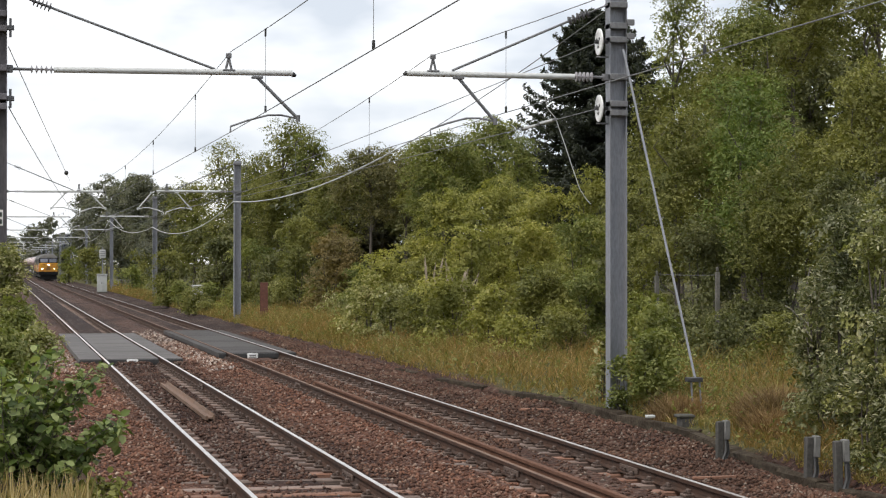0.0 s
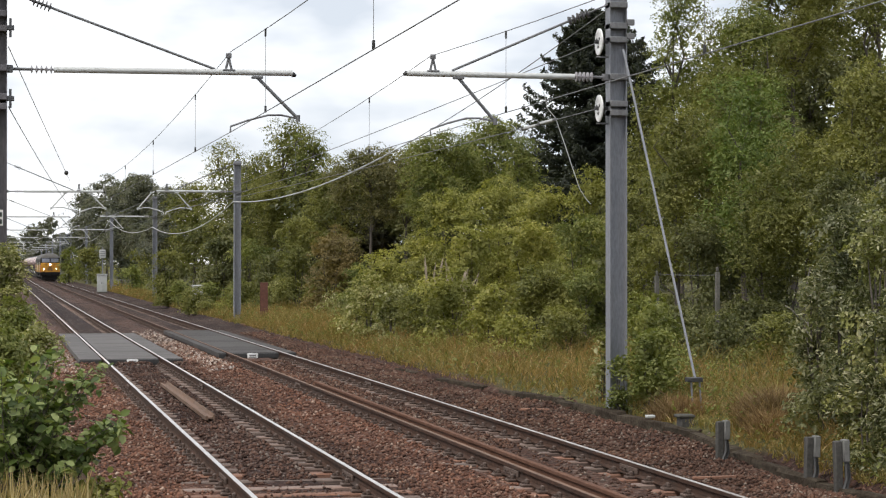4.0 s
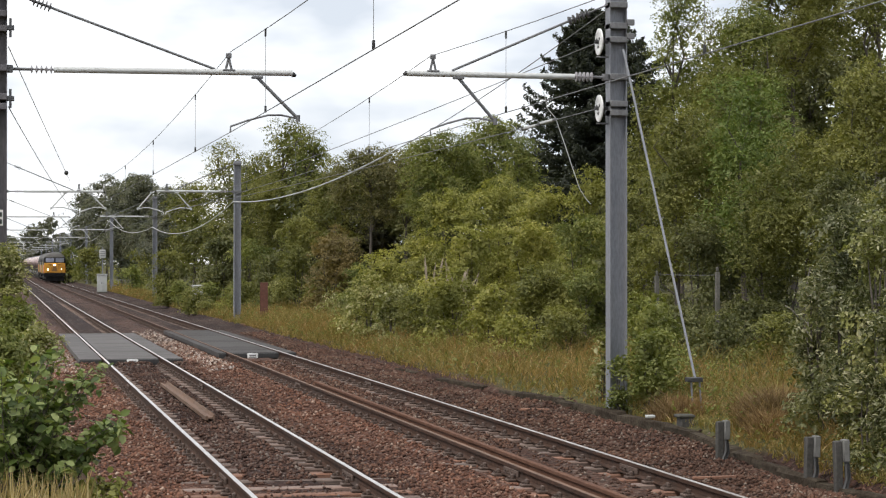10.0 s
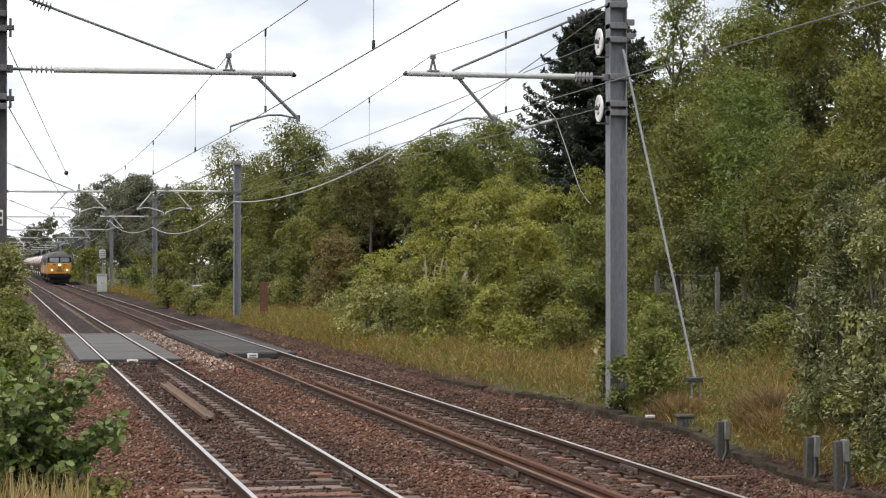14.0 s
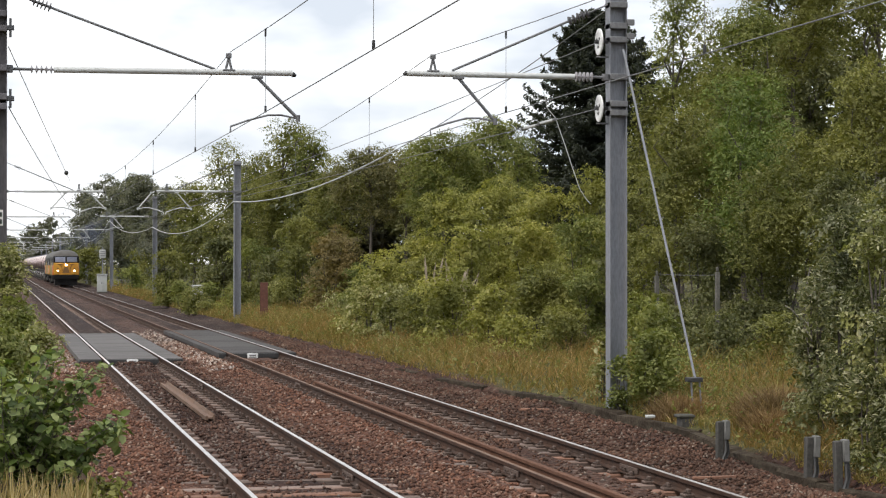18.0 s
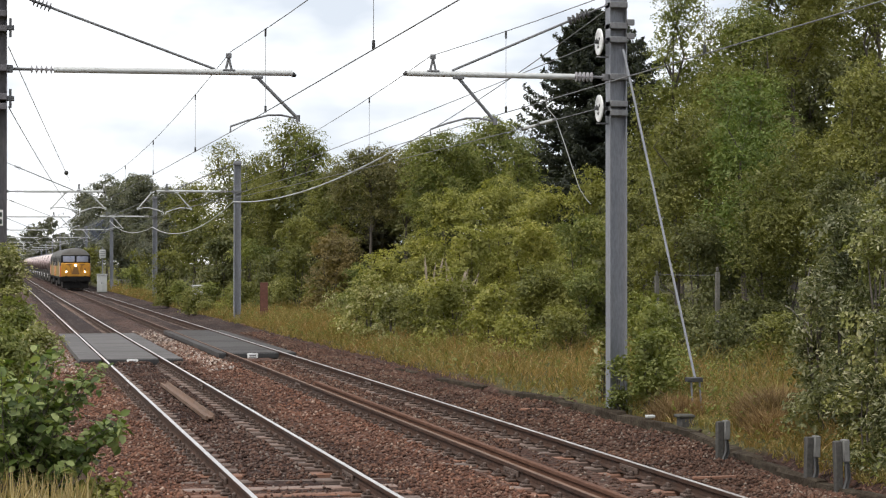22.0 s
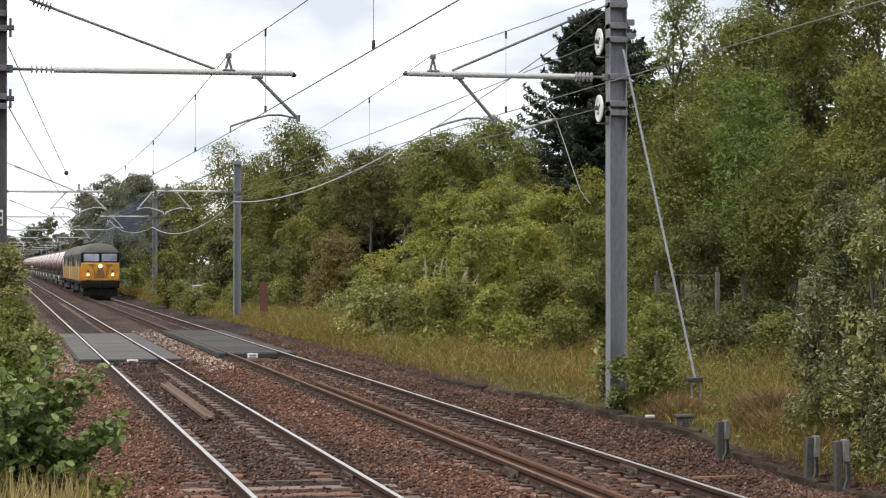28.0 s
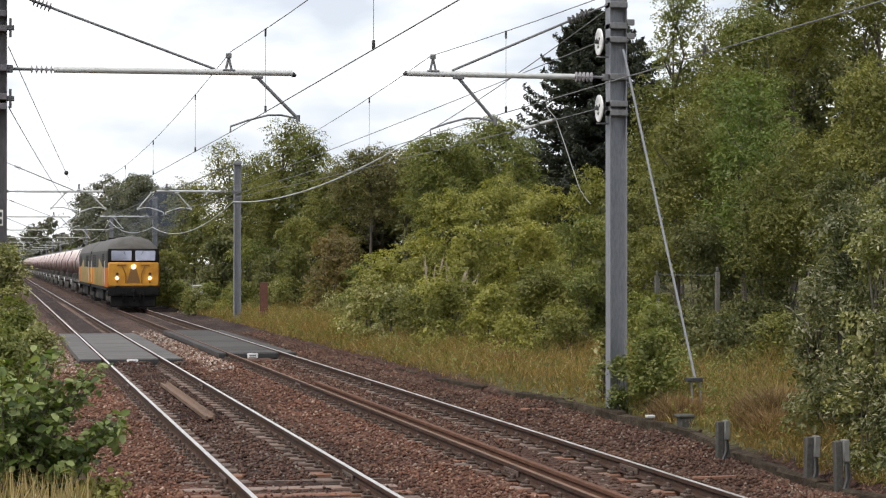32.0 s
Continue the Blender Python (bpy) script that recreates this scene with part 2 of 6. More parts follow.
# ---- mesh building ----
class Shape:
    """Gathers vertices and faces of one part."""

    def __init__(self):
        self.v, self.f, self.m = [], [], []

    def add(self, verts, faces, slot=0):
        k = len(self.v)
        self.v += [tuple(p) for p in verts]
        self.f += [tuple(i + k for i in f) for f in faces]
        self.m += [slot] * len(faces)
        return self

    def box(self, x0, x1, y0, y1, z0, z1, bev=0.01, slot=0, turn=None):
        lo, hi = (x0, y0, z0), (x1, y1, z1)
        b = min(bev, *(0.45 * (h - l) for l, h in zip(lo, hi)))
        mid = Vector([(l + h) / 2 for l, h in zip(lo, hi)])
        ids, verts = {}, []
        for c in range(8):
            s = [(c >> i) & 1 for i in range(3)]
            for a in range(3):
                p = [(hi[i] if s[i] else lo[i]) if i == a else (hi[i] - b if s[i] else lo[i] + b) for i in range(3)]
                ids[c, a] = len(verts)
                verts.append(Vector(p))
        faces = []
        for a in range(3):
            o = [i for i in range(3) if i != a]
            for side in (0, 1):
                cs = [(side << a) | (u << o[0]) | (w << o[1]) for u, w in ((0, 0), (1, 0), (1, 1), (0, 1))]
                faces.append([ids[c, a] for c in cs])
        for a in range(3):
            o = [i for i in range(3) if i != a]
            for u in (0, 1):
                for w in (0, 1):
                    c1 = (u << o[0]) | (w << o[1])
                    c2 = c1 | (1 << a)
                    faces.append([ids[c1, o[0]], ids[c2, o[0]], ids[c2, o[1]], ids[c1, o[1]]])
        for c in range(8):
            faces.append([ids[c, 0], ids[c, 1], ids[c, 2]])
        fixed = []
        for f in faces:
            p, q, r = (verts[i] for i in f[:3])
            n = (q - p).cross(r - p)
            fc = sum((verts[i] for i in f), Vector()) / len(f)
            fixed.append(f if n.dot(fc - mid) >= 0 else f[::-1])
        if turn is not None:
            verts = [turn @ p for p in verts]
        return self.add(verts, fixed, slot)

    def tube(self, pts, radii, seg=10, slot=0, caps=True):
        pts = [Vector(p) for p in pts]
        if not hasattr(radii, "__len__"):
            radii = [radii] * len(pts)
        verts, faces, ref = [], [], None
        for i, p in enumerate(pts):
            d = (pts[min(i + 1, len(pts) - 1)] - pts[max(i - 1, 0)])
            d = d.normalized() if d.length > 1e-9 else Vector((0, 0, 1))
            if ref is None or abs(ref.dot(d)) > 0.95:
                ref = Vector((1, 0, 0)) if abs(d.x) < 0.8 else Vector((0, 1, 0))
            u = (ref - d * ref.dot(d)).normalized()
            w = d.cross(u)
            ref = u
            for k in range(seg):
                a = 2 * math.pi * k / seg
                verts.append(p + (u * math.cos(a) + w * math.sin(a)) * radii[i])
        for i in range(len(pts) - 1):
            for k in range(seg):
                a, b = i * seg + k, i * seg + (k + 1) % seg
                faces.append((a, b, b + seg, a + seg))
        if caps:
            faces.append(tuple(range(seg))[::-1])
            faces.append(tuple(range((len(pts) - 1) * seg, len(pts) * seg)))
        return self.add(verts, faces, slot)

    def extrude_y(self, outline, y0, y1, slot=0, slots=None, caps=True):
        """A closed outline of (x, z), run along y."""
        n = len(outline)
        verts = [(x, y0, z) for x, z in outline] + [(x, y1, z) for x, z in outline]
        area = sum(outline[i][0] * outline[(i + 1) % n][1] - outline[(i + 1) % n][0] * outline[i][1] for i in range(n))
        faces = []
        for i in range(n):
            j = (i + 1) % n
            f = (i, j, j + n, i + n)
            faces.append(f if area > 0 else f[::-1])
        k = len(self.m)
        self.add(verts, faces, slot)
        if slots:
            self.m[k:] = slots
        if caps:
            a, b = tuple(range(n)), tuple(range(n, 2 * n))
            self.add(verts, [a[::-1], b] if area < 0 else [a, b[::-1]], slot)
        return self

    def loft(self, rings, slot=0, caps=True, closed=True):
        n = len(rings[0])
        verts = [p for r in rings for p in r]
        faces = []
        for i in range(len(rings) - 1):
            for k in range(n if closed else n - 1):
                a, b = i * n + k, i * n + (k + 1) % n
                faces.append((a, b, b + n, a + n))
        if caps:
            faces += [tuple(range(n))[::-1], tuple(range((len(rings) - 1) * n, len(rings) * n))]
        return self.add(verts, faces, slot)

    def mesh(self, name, mats, smooth=True):
        me = bpy.data.meshes.new(name)
        me.from_pydata(self.v, [], self.f)
        for m in mats if isinstance(mats, (list, tuple)) else [mats]:
            me.materials.append(m)
        me.polygons.foreach_set("material_index", self.m)
        if smooth:
            me.shade_smooth()
            me.set_sharp_from_angle(angle=radians(38))
        me.update()
        return me


def part(name, shape, material, parent, label="", smooth=True):
    me = shape.mesh(name, material, smooth) if isinstance(shape, Shape) else shape
    ob = new(name, me)
    ob.parent = parent
    return tagged(ob, label) if label else ob


def piece(name, me, parent, loc=(0, 0, 0), rz=0.0):
    ob = new(name, me)
    ob.parent = parent
    ob.location = loc
    ob.rotation_euler[2] = rz
    return ob


def thing(name, loc, label, category, group="", kind=""):
    return tagged(new(name), label, category, group, kind) if loc is None else _placed(name, loc, label, category, group, kind)


def _placed(name, loc, label, category, group, kind):
    e = new(name)
    e.empty_display_size = 0.2
    e.location = loc
    return tagged(e, label, category, group, kind)


def single(name, shape, material, label, category="", group="", kind="", loc=(0, 0, 0), smooth=True):
    me = shape.mesh(name, material, smooth) if isinstance(shape, Shape) else shape
    ob = new(name, me)
    ob.location = loc
    return tagged(ob, label, category, group, kind)


def tri_mesh(name, verts, tris, material):
    me = bpy.data.meshes.new(name)
    me.vertices.add(len(verts))
    me.vertices.foreach_set("co", np.asarray(verts, np.float32).ravel())
    me.loops.add(len(tris) * 3)
    me.loops.foreach_set("vertex_index", np.asarray(tris, np.int32).ravel())
    me.polygons.add(len(tris))
    me.polygons.foreach_set("loop_start", np.arange(0, len(tris) * 3, 3, dtype=np.int32))
    me.materials.append(material)
    me.update(calc_edges=True)
    return me


# ---- ground ----
def step(a, b, x):
    t = min(1.0, max(0.0, (x - a) / (b - a)))
    return t * t * (3 - 2 * t)


def cess_bow(y):
    """The foot of the bank bows away from the line beside the mast."""
    return step(22.5, 29, y) * step(44, 33, y)


def ground_z(x, y):
    z = -0.20
    for c in (TRACK_1, TRACK_2):
        u = abs(x - c)
        # stone lies over the sleepers between and outside the rails, and is open beside them
        z -= 0.05 * step(0.40, 0.50, u) * step(0.80, 0.70, u)
        z += 0.045 * step(0.50, 0.38, u) * (1 - step(25.0, 24.0, y) * (c == TRACK_1)) + 0.035 * step(0.92, 1.05, u) * step(1.75, 1.5, u) * (1 - step(25.0, 24.0, y) * (c == TRACK_1))
    bow = cess_bow(y)
    e = x - 0.60 * bow
    z += 0.24 * step(9.32, 9.62, e) + 0.15 * step(9.5, 13, e) + 0.9 * step(13, 22, x)
    z += (0.07 + 0.06 * bow) * step(8.1, 8.9, x) * step(9.6, 9.4, e)
    z -= 0.06 * step(1.6, 0.6, x) * step(20, 40, y)
    z += 1.12 * step(1.2, 0.5, x) * step(27, 18, y)
    z += 0.5 * step(0.5, -4, x)
    # stone is banked up against the crossings
    z += 0.05 * step(51.3, 52.6, y) * step(54.6, 54.0, y) * step(1.6, 2.0, x) * step(8.6, 8.3, x)
    if x > 9.6 or x < 0.4:
        z += 0.12 * (noise.noise(Vector((x * 0.5, y * 0.3, 1.7))))
    elif 4.4 < x < 5.9 or x > 8.0 or x < 2.2:
        z += 0.03 * noise.noise(Vector((x * 1.3, y * 0.7, 4.1)))
    return z


def make_ground():
    xs = [-2500, -900, -300, -100, -40, -15, -8, -5, -3, -2] + [-1.0, -0.5, 0.0, 0.4, 0.7] + [round(1.0 + 0.1 * i, 2) for i in range(86)] + [9.75, 10, 10.4, 10.8, 11.2, 11.6, 12, 12.4, 12.8, 13.1] + [13.6, 14.5, 15.5, 17, 19, 22, 28, 40, 70, 150, 400, 1000, 2500]
    ys = [-600, -150, -40, -10, 0, 5, 8] + [10 + 0.6 * i for i in range(130)] + [90 + 4 * i for i in range(50)] + [300, 340, 400, 480, 600, 800, 1200, 2000, 3500]
    verts = [(x, y, ground_z(x, y)) for y in ys for x in xs]
    n = len(xs)
    faces = [(j * n + i, j * n + i + 1, (j + 1) * n + i + 1, (j + 1) * n + i) for j in range(len(ys) - 1) for i in range(n - 1)]
    s = Shape().add(verts, faces)
    m, nt, b = nodes("ballast_bed_and_soil")
    g = nt.nodes.new("ShaderNodeNewGeometry")
    sep = nt.nodes.new("ShaderNodeSeparateXYZ")
    nt.links.new(g.outputs["Position"], sep.inputs[0])
    vo = nt.nodes.new("ShaderNodeTexVoronoi")
    vo.inputs["Scale"].default_value = 19
    nt.links.new(g.outputs["Position"], vo.inputs["Vector"])
    hue = nt.nodes.new("ShaderNodeSeparateColor")
    nt.links.new(vo.outputs["Color"], hue.inputs[0])
    stones = ramp_of(nt, hue.outputs[0], [(0.0, (0.040, 0.024, 0.018)), (0.4, (0.082, 0.046, 0.034)), (0.8, (0.13, 0.068, 0.049)), (1.0, (0.20, 0.155, 0.13))])
    grime = noise_fac(nt, 0.55, 4, 0.6, "World", (1, 0.25, 1))
    stones = blend(nt, stones, ramp_of(nt, grime, [(0.35, (0.55, 0.52, 0.52)), (0.65, (1.15, 1.08, 1.02))]), 1.0, "MULTIPLY")
    stones = oil_and_cess_bands(nt, stones)
    grey_mix = nt.nodes.new("ShaderNodeMapRange")
    grey_mix.inputs[1].default_value, grey_mix.inputs[2].default_value = 58, 85
    nt.links.new(sep.outputs[1], grey_mix.inputs[0])
    # beyond the crossing the stone turns greyer and less red
    stones = blend(nt, stones, blend(nt, stones, (0.82, 1.0, 1.14), 1.0, "MULTIPLY"), grey_mix.outputs[0])
    earth_f = noise_fac(nt, 6, 5, 0.6, "World")
    earth = ramp_of(nt, earth_f, [(0.3, (0.035, 0.035, 0.016)), (0.55, (0.085, 0.08, 0.03)), (0.8, (0.16, 0.13, 0.055))])
    edge = nt.nodes.new("ShaderNodeMapRange")
    edge.inputs[1].default_value, edge.inputs[2].default_value = 9.62, 9.86
    nt.links.new(sep.outputs[0], edge.inputs[0])
    col = blend(nt, stones, earth, edge.outputs[0])
    edge2 = nt.nodes.new("ShaderNodeMapRange")
    edge2.inputs[1].default_value, edge2.inputs[2].default_value = 0.75, 0.35
    nt.links.new(sep.outputs[0], edge2.inputs[0])
    col = blend(nt, col, earth, edge2.outputs[0])
    nt.links.new(col, b.inputs["Base Color"])
    b.inputs["Roughness"].default_value = 0.95
    b.inputs["Specular IOR Level"].default_value = 0.15
    bump(nt, b, vo.outputs["Distance"], 0.7, 0.04)
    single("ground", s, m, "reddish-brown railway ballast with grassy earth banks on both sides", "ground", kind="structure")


make_ground()


def make_ballast():
    """Loose stones over the part of the bed that lies nearest."""
    rng = np.random.default_rng(5)
    n = 54000
    y = 19.0 + 47 * rng.random(n) ** 1.7
    x = 0.9 + 8.4 * rng.random(n)
    keep = ~((y > 53.3) & (((x > 1.95) & (x < 4.95)) | ((x > 5.85) & (x < 8.3))))
    # thin stone beside the rails and over the oldest sleepers
    u = np.minimum(np.abs(x - TRACK_1), np.abs(x - TRACK_2))
    open_bed = ((u > 0.42) & (u < 0.72)) | ((y < 24.6) & (np.abs(x - TRACK_1) < 1.3)) | ((y < 28) & (np.abs(x - TRACK_2) < 1.1))
    keep &= ~(open_bed & (rng.random(n) < 0.72))
    x, y = x[keep], y[keep]
    n = len(x)
    size = (0.015 + 0.019 * rng.random(n)) * (1 + 0.010 * (y - 19))
    scatter("ballast_stones", x, y, size, M_BALLAST, "loose reddish-brown crushed stone ballast between the tracks", rng)
    # stone heaped towards the foot of the bank
    n = 11000
    y = 19.5 + 56 * rng.random(n) ** 1.5
    x = 8.7 + (0.72 + 0.60 * np.array([cess_bow(q) for q in y])) * rng.random(n) ** 0.8
    scatter("cess_stones", x, y, (0.014 + 0.018 * rng.random(n)) * (1 + 0.010 * (y - 19)), M_BALLAST, "loose dark stone along the foot of the bank", rng)
    # newer pale stone tipped round the crossing
    n = 5200
    side = rng.random(n) < 0.5
    y = 50 + 30 * rng.random(n) ** 1.2
    x = np.where(side, 0.95 + 1.0 * rng.random(n) ** 0.8, 4.98 + 0.8 * rng.random(n))
    thin = np.where(side, 1.0, 0.75) * np.clip((y - 47) / 8, 0, 1) * np.clip((82 - y) / 14, 0, 1)
    keep = rng.random(n) < thin
    x, y = x[keep], y[keep]
    scatter("pale_stones", x, y, 0.024 + 0.026 * rng.random(len(x)), M_PALE, "pale pinkish stone tipped beside the crossing panels", rng)


def scatter(name, x, y, size, mat, label, rng):
    n = len(x)
    z = np.array([ground_z(a, b) for a, b in zip(x, y)]) + size * (0.1 + 0.5 * rng.random(n))
    octa = np.array([(1, 0, 0), (-1, 0, 0), (0, 1, 0), (0, -1, 0), (0, 0, 1), (0, 0, -1)], float)
    tri = np.array([(0, 2, 4), (2, 1, 4), (1, 3, 4), (3, 0, 4), (2, 0, 5), (1, 2, 5), (3, 1, 5), (0, 3, 5)])
    v = octa[None] * (0.65 + 0.7 * rng.random((n, 6, 1)))
    v = v * np.array([1, 1, 0.75]) + 0.18 * rng.standard_normal((n, 6, 3))
    a = rng.random(n) * 6.283
    c, s = np.cos(a)[:, None], np.sin(a)[:, None]
    v = np.stack([v[..., 0] * c - v[..., 1] * s, v[..., 0] * s + v[..., 1] * c, v[..., 2]], -1) * size[:, None, None]
    v += np.stack([x, y, z], -1)[:, None]
    t = (tri[None] + (np.arange(n) * 6)[:, None, None]).reshape(-1, 3)
    tagged(new(name, tri_mesh(name, v.reshape(-1, 3), t, mat)), label, "ballast", kind="stuff")


make_ballast()


# ---- tracks ----
HEAD, WEB, FOOT = 0.035, 0.009, 0.062


def rail_outline(cx, top=0.0):
    return [(cx - FOOT, top - 0.155), (cx + FOOT, top - 0.155), (cx + FOOT, top - 0.143), (cx + WEB + 0.006, top - 0.122), (cx + WEB, top - 0.055), (cx + HEAD, top - 0.042),
            (cx + HEAD, top - 0.006), (cx + HEAD - 0.006, top), (cx - HEAD + 0.006, top), (cx - HEAD, top - 0.006), (cx - HEAD, top - 0.042), (cx - WEB, top - 0.055), (cx - WEB - 0.006, top - 0.122), (cx - FOOT, top - 0.143)]


RAIL_SLOTS = [0] * 7 + [1] + [0] * 6


def sleeper_mesh(mat):
    return Shape().box(-1.28, 1.28, -0.125, 0.125, -0.13, 0.0, 0.015).mesh("sleeper", mat, False)


def chair_mesh():
    s = Shape().box(-0.16, 0.16, -0.085, 0.085, 0.0, 0.035, 0.01)
    s.box(-0.105, -0.065, -0.05, 0.05, 0.03, 0.09, 0.012)
    s.box(0.065, 0.105, -0.05, 0.05, 0.03, 0.09, 0.012)
    s.tube([(-0.13, 0, 0.03), (-0.13, 0, 0.06)], 0.022, 6)
    s.tube([(0.13, 0, 0.03), (0.13, 0, 0.06)], 0.022, 6)
    return s.mesh("chair", M_CHAIR, False)


SLEEPER, ORANGE_SLEEPER, CHAIR = sleeper_mesh(M_SLEEPER), sleeper_mesh(M_ORANGE), chair_mesh()
PITCH = 0.71


def make_track(name, cx, heads, label, seed, stained):
    rng = random.Random(seed)
    t = thing(name, (cx, 10, 0), label, "railway track", kind="structure")
    for side, head in zip((-1, 1), heads):
        part("rail", Shape().extrude_y(rail_outline(side * RAIL), 0, 690, 0, RAIL_SLOTS), [M_RUST, head], t, smooth=False)
    far = Shape()
    k, y = 0, 4.0
    while y < 520:
        z = -0.178 + rng.uniform(-0.012, 0.012)
        z -= 0.03 * step(45, 70, y)
        if k < 180:
            piece("sleeper", ORANGE_SLEEPER if k in stained else SLEEPER, t, (rng.uniform(-0.03, 0.03), y, z), rng.uniform(-0.008, 0.008))
            if k < 120:
                for side in (-1, 1):
                    piece("chair", CHAIR, t, (side * RAIL, y, z + 0.002))
        else:
            far.add([(-1.28, y - 0.12, z), (1.28, y - 0.12, z), (1.28, y + 0.12, z), (-1.28, y + 0.12, z)], [(0, 1, 2, 3)])
        k, y = k + 1, y + PITCH
    tagged(part("far_sleepers", far, M_SLEEPER, t, smooth=False), kind="stuff")
    for side, y in ((1, 14.2), (-1, 14.2), (1, 32.5), (-1, 32.5)):
        for off in (-0.03, 0.03):
            s = Shape().box(side * RAIL + off - 0.012, side * RAIL + off + 0.012, y - 0.36, y + 0.36, -0.125, -0.05, 0.006)
            for q in (-0.24, -0.1, 0.1, 0.24):
                s.tube([(side * RAIL + off - 0.03, y + q, -0.088), (side * RAIL + off + 0.03, y + q, -0.088)], 0.016, 6)
            part("fishplate", s, M_CHAIR, t, smooth=False)
    return t


track_a = make_track("track_1", TRACK_1, (M_STEEL, M_STEEL), "bright-worn steel rails on timber sleepers in brown ballast", 1, (11, 13, 16))
track_b = make_track("track_2", TRACK_2, (M_DULL, M_WORN), "rusty-sided steel rails on timber sleepers beside the grassy bank", 2, (12, 14, 15, 18))


def spare_rail(x, y0, y1, top, mat, label, flat=False):
    out = rail_outline(0, 0.155)
    if flat:
        out = [(0.078 - z, px + 0.062) for px, z in out]
    s = Shape().extrude_y(out, 0, y1 - y0)
    single("spare_rail", s, mat, label, "rail", loc=(x, y0, top - 0.155), smooth=False)


spare_rail(6.46, 13.0, 42.3, 0.0, M_RUST_BRIGHT, "loose orange-rusted rail laid beside the running rail")
spare_rail(3.36, 33.4, 43.0, 0.02, M_DULL, "short dull brown rail lying on its side between the running rails", True)


def make_crossing(name, strips, y0, y1, rubber):
    t = thing(name, ((strips[0][0] + strips[-1][1]) / 2, y0, 0), "dark grey rubber crossing panels laid level with the rails", "crossing", "crossing panels", "structure")
    cx = t.location.x
    n = 10
    ln = (y1 - y0) / n
    for a, b in strips:
        me = Shape().box(a - cx, b - cx, 0.006, ln - 0.006, -0.15, -0.012, 0.010).mesh("panel", rubber, False)
        for i in range(n):
            piece("panel", me, t, (0, i * ln, 0.002 * ((i * 7) % 3)))
        # a dark strip added across the near face of the panels
        part("end_beam", Shape().box(a - cx, b - cx, -0.10, 0.002, -0.17, -0.03, 0.012), M_DARK, t, "dark strip along the panel's near end")
    return t


A, B, C, D = TRACK_1 - RAIL, TRACK_1 + RAIL, TRACK_2 - RAIL, TRACK_2 + RAIL
make_crossing("crossing_1", ((2.0, A - 0.05), (A + 0.09, B - 0.09), (B + 0.05, 4.66)), 53.4, 73.0, M_RUBBER)
make_crossing("crossing_2", ((C - 0.26, C - 0.05), (C + 0.09, D - 0.09), (D + 0.05, 8.05)), 56.3, 75.6, M_RUBBER_DARK)


def end_plate(x, y, w):
    t = thing("end_plate", (x, y, -0.18), "small white warning plate with dark marks at the crossing's end", "sign", "crossing plates")
    part("plate", Shape().box(-w / 2, w / 2, -0.02, 0.02, 0.0, 0.16, 0.006), M_WHITE, t)
    for i in range(2):
        part("marking", Shape().box(-w / 2 + 0.05, w / 2 - 0.05, -0.024, -0.0205, 0.045 + 0.05 * i, 0.065 + 0.05 * i, 0.001), M_DARK, t)


end_plate(3.35, 53.2, 0.29)
end_plate(6.82, 56.08, 0.29)

# edging along the cess
def edging_mesh(seed):
    rng = random.Random(seed)
    s = Shape().box(-0.09, 0.10, 0.004, 1.2, -0.25, 0.0, 0.03)
    s.v = [(x + rng.uniform(-0.022, 0.022), y + rng.uniform(-0.01, 0.01), z + rng.uniform(-0.016, 0.016)) for x, y, z in s.v]
    return s.mesh("edging_stone", M_KERB, False)


EDGES = [edging_mesh(i) for i in range(5)]


def make_edging():
    t = thing("cess_edging", (9.25, 16, 0), "low mossy edging along the foot of the grassy bank", "kerb", kind="structure")
    rng = random.Random(3)

    def foot(y):
        return 0.60 * cess_bow(16 + y) + 0.16 * step(9, 17, y) * (1 - cess_bow(16 + y))

    for i in range(27):
        if i in (19, 23, 24):
            continue
        y = i * 1.2
        o = piece("edging_stone", EDGES[i % 5], t, (foot(y) + rng.uniform(-0.02, 0.02), y, -0.03 + 0.07 * cess_bow(16 + y) + rng.uniform(-0.02, 0.012)), math.atan2(foot(y) - foot(y + 1.2), 1.2) + rng.uniform(-0.015, 0.015))
        o.rotation_euler[1] = rng.uniform(-0.07, 0.07)
        o.rotation_euler[0] = rng.uniform(-0.015, 0.015)


make_edging()


# ---- overhead line ----
SUPPORTS = [32.6, 88.0, 136.0, 190.0, 246.0, 300.0, 354.0, 408.0, 462.0, 516.0]


def insulator(p, q, r, n):
    """A string of ribbed discs between two points."""
    p, q = Vector(p), Vector(q)
    pts, radii = [p], [r * 0.35]
    for i in range(n):
        for f, rr in ((0.10, 0.26), (0.28, 1.0), (0.46, 0.95), (0.60, 0.26)):
            pts.append(p.lerp(q, (i + f) / n))
            radii.append(r * rr)
    pts.append(q)
    radii.append(r * 0.35)
    return Shape().tube(pts, radii, 10)


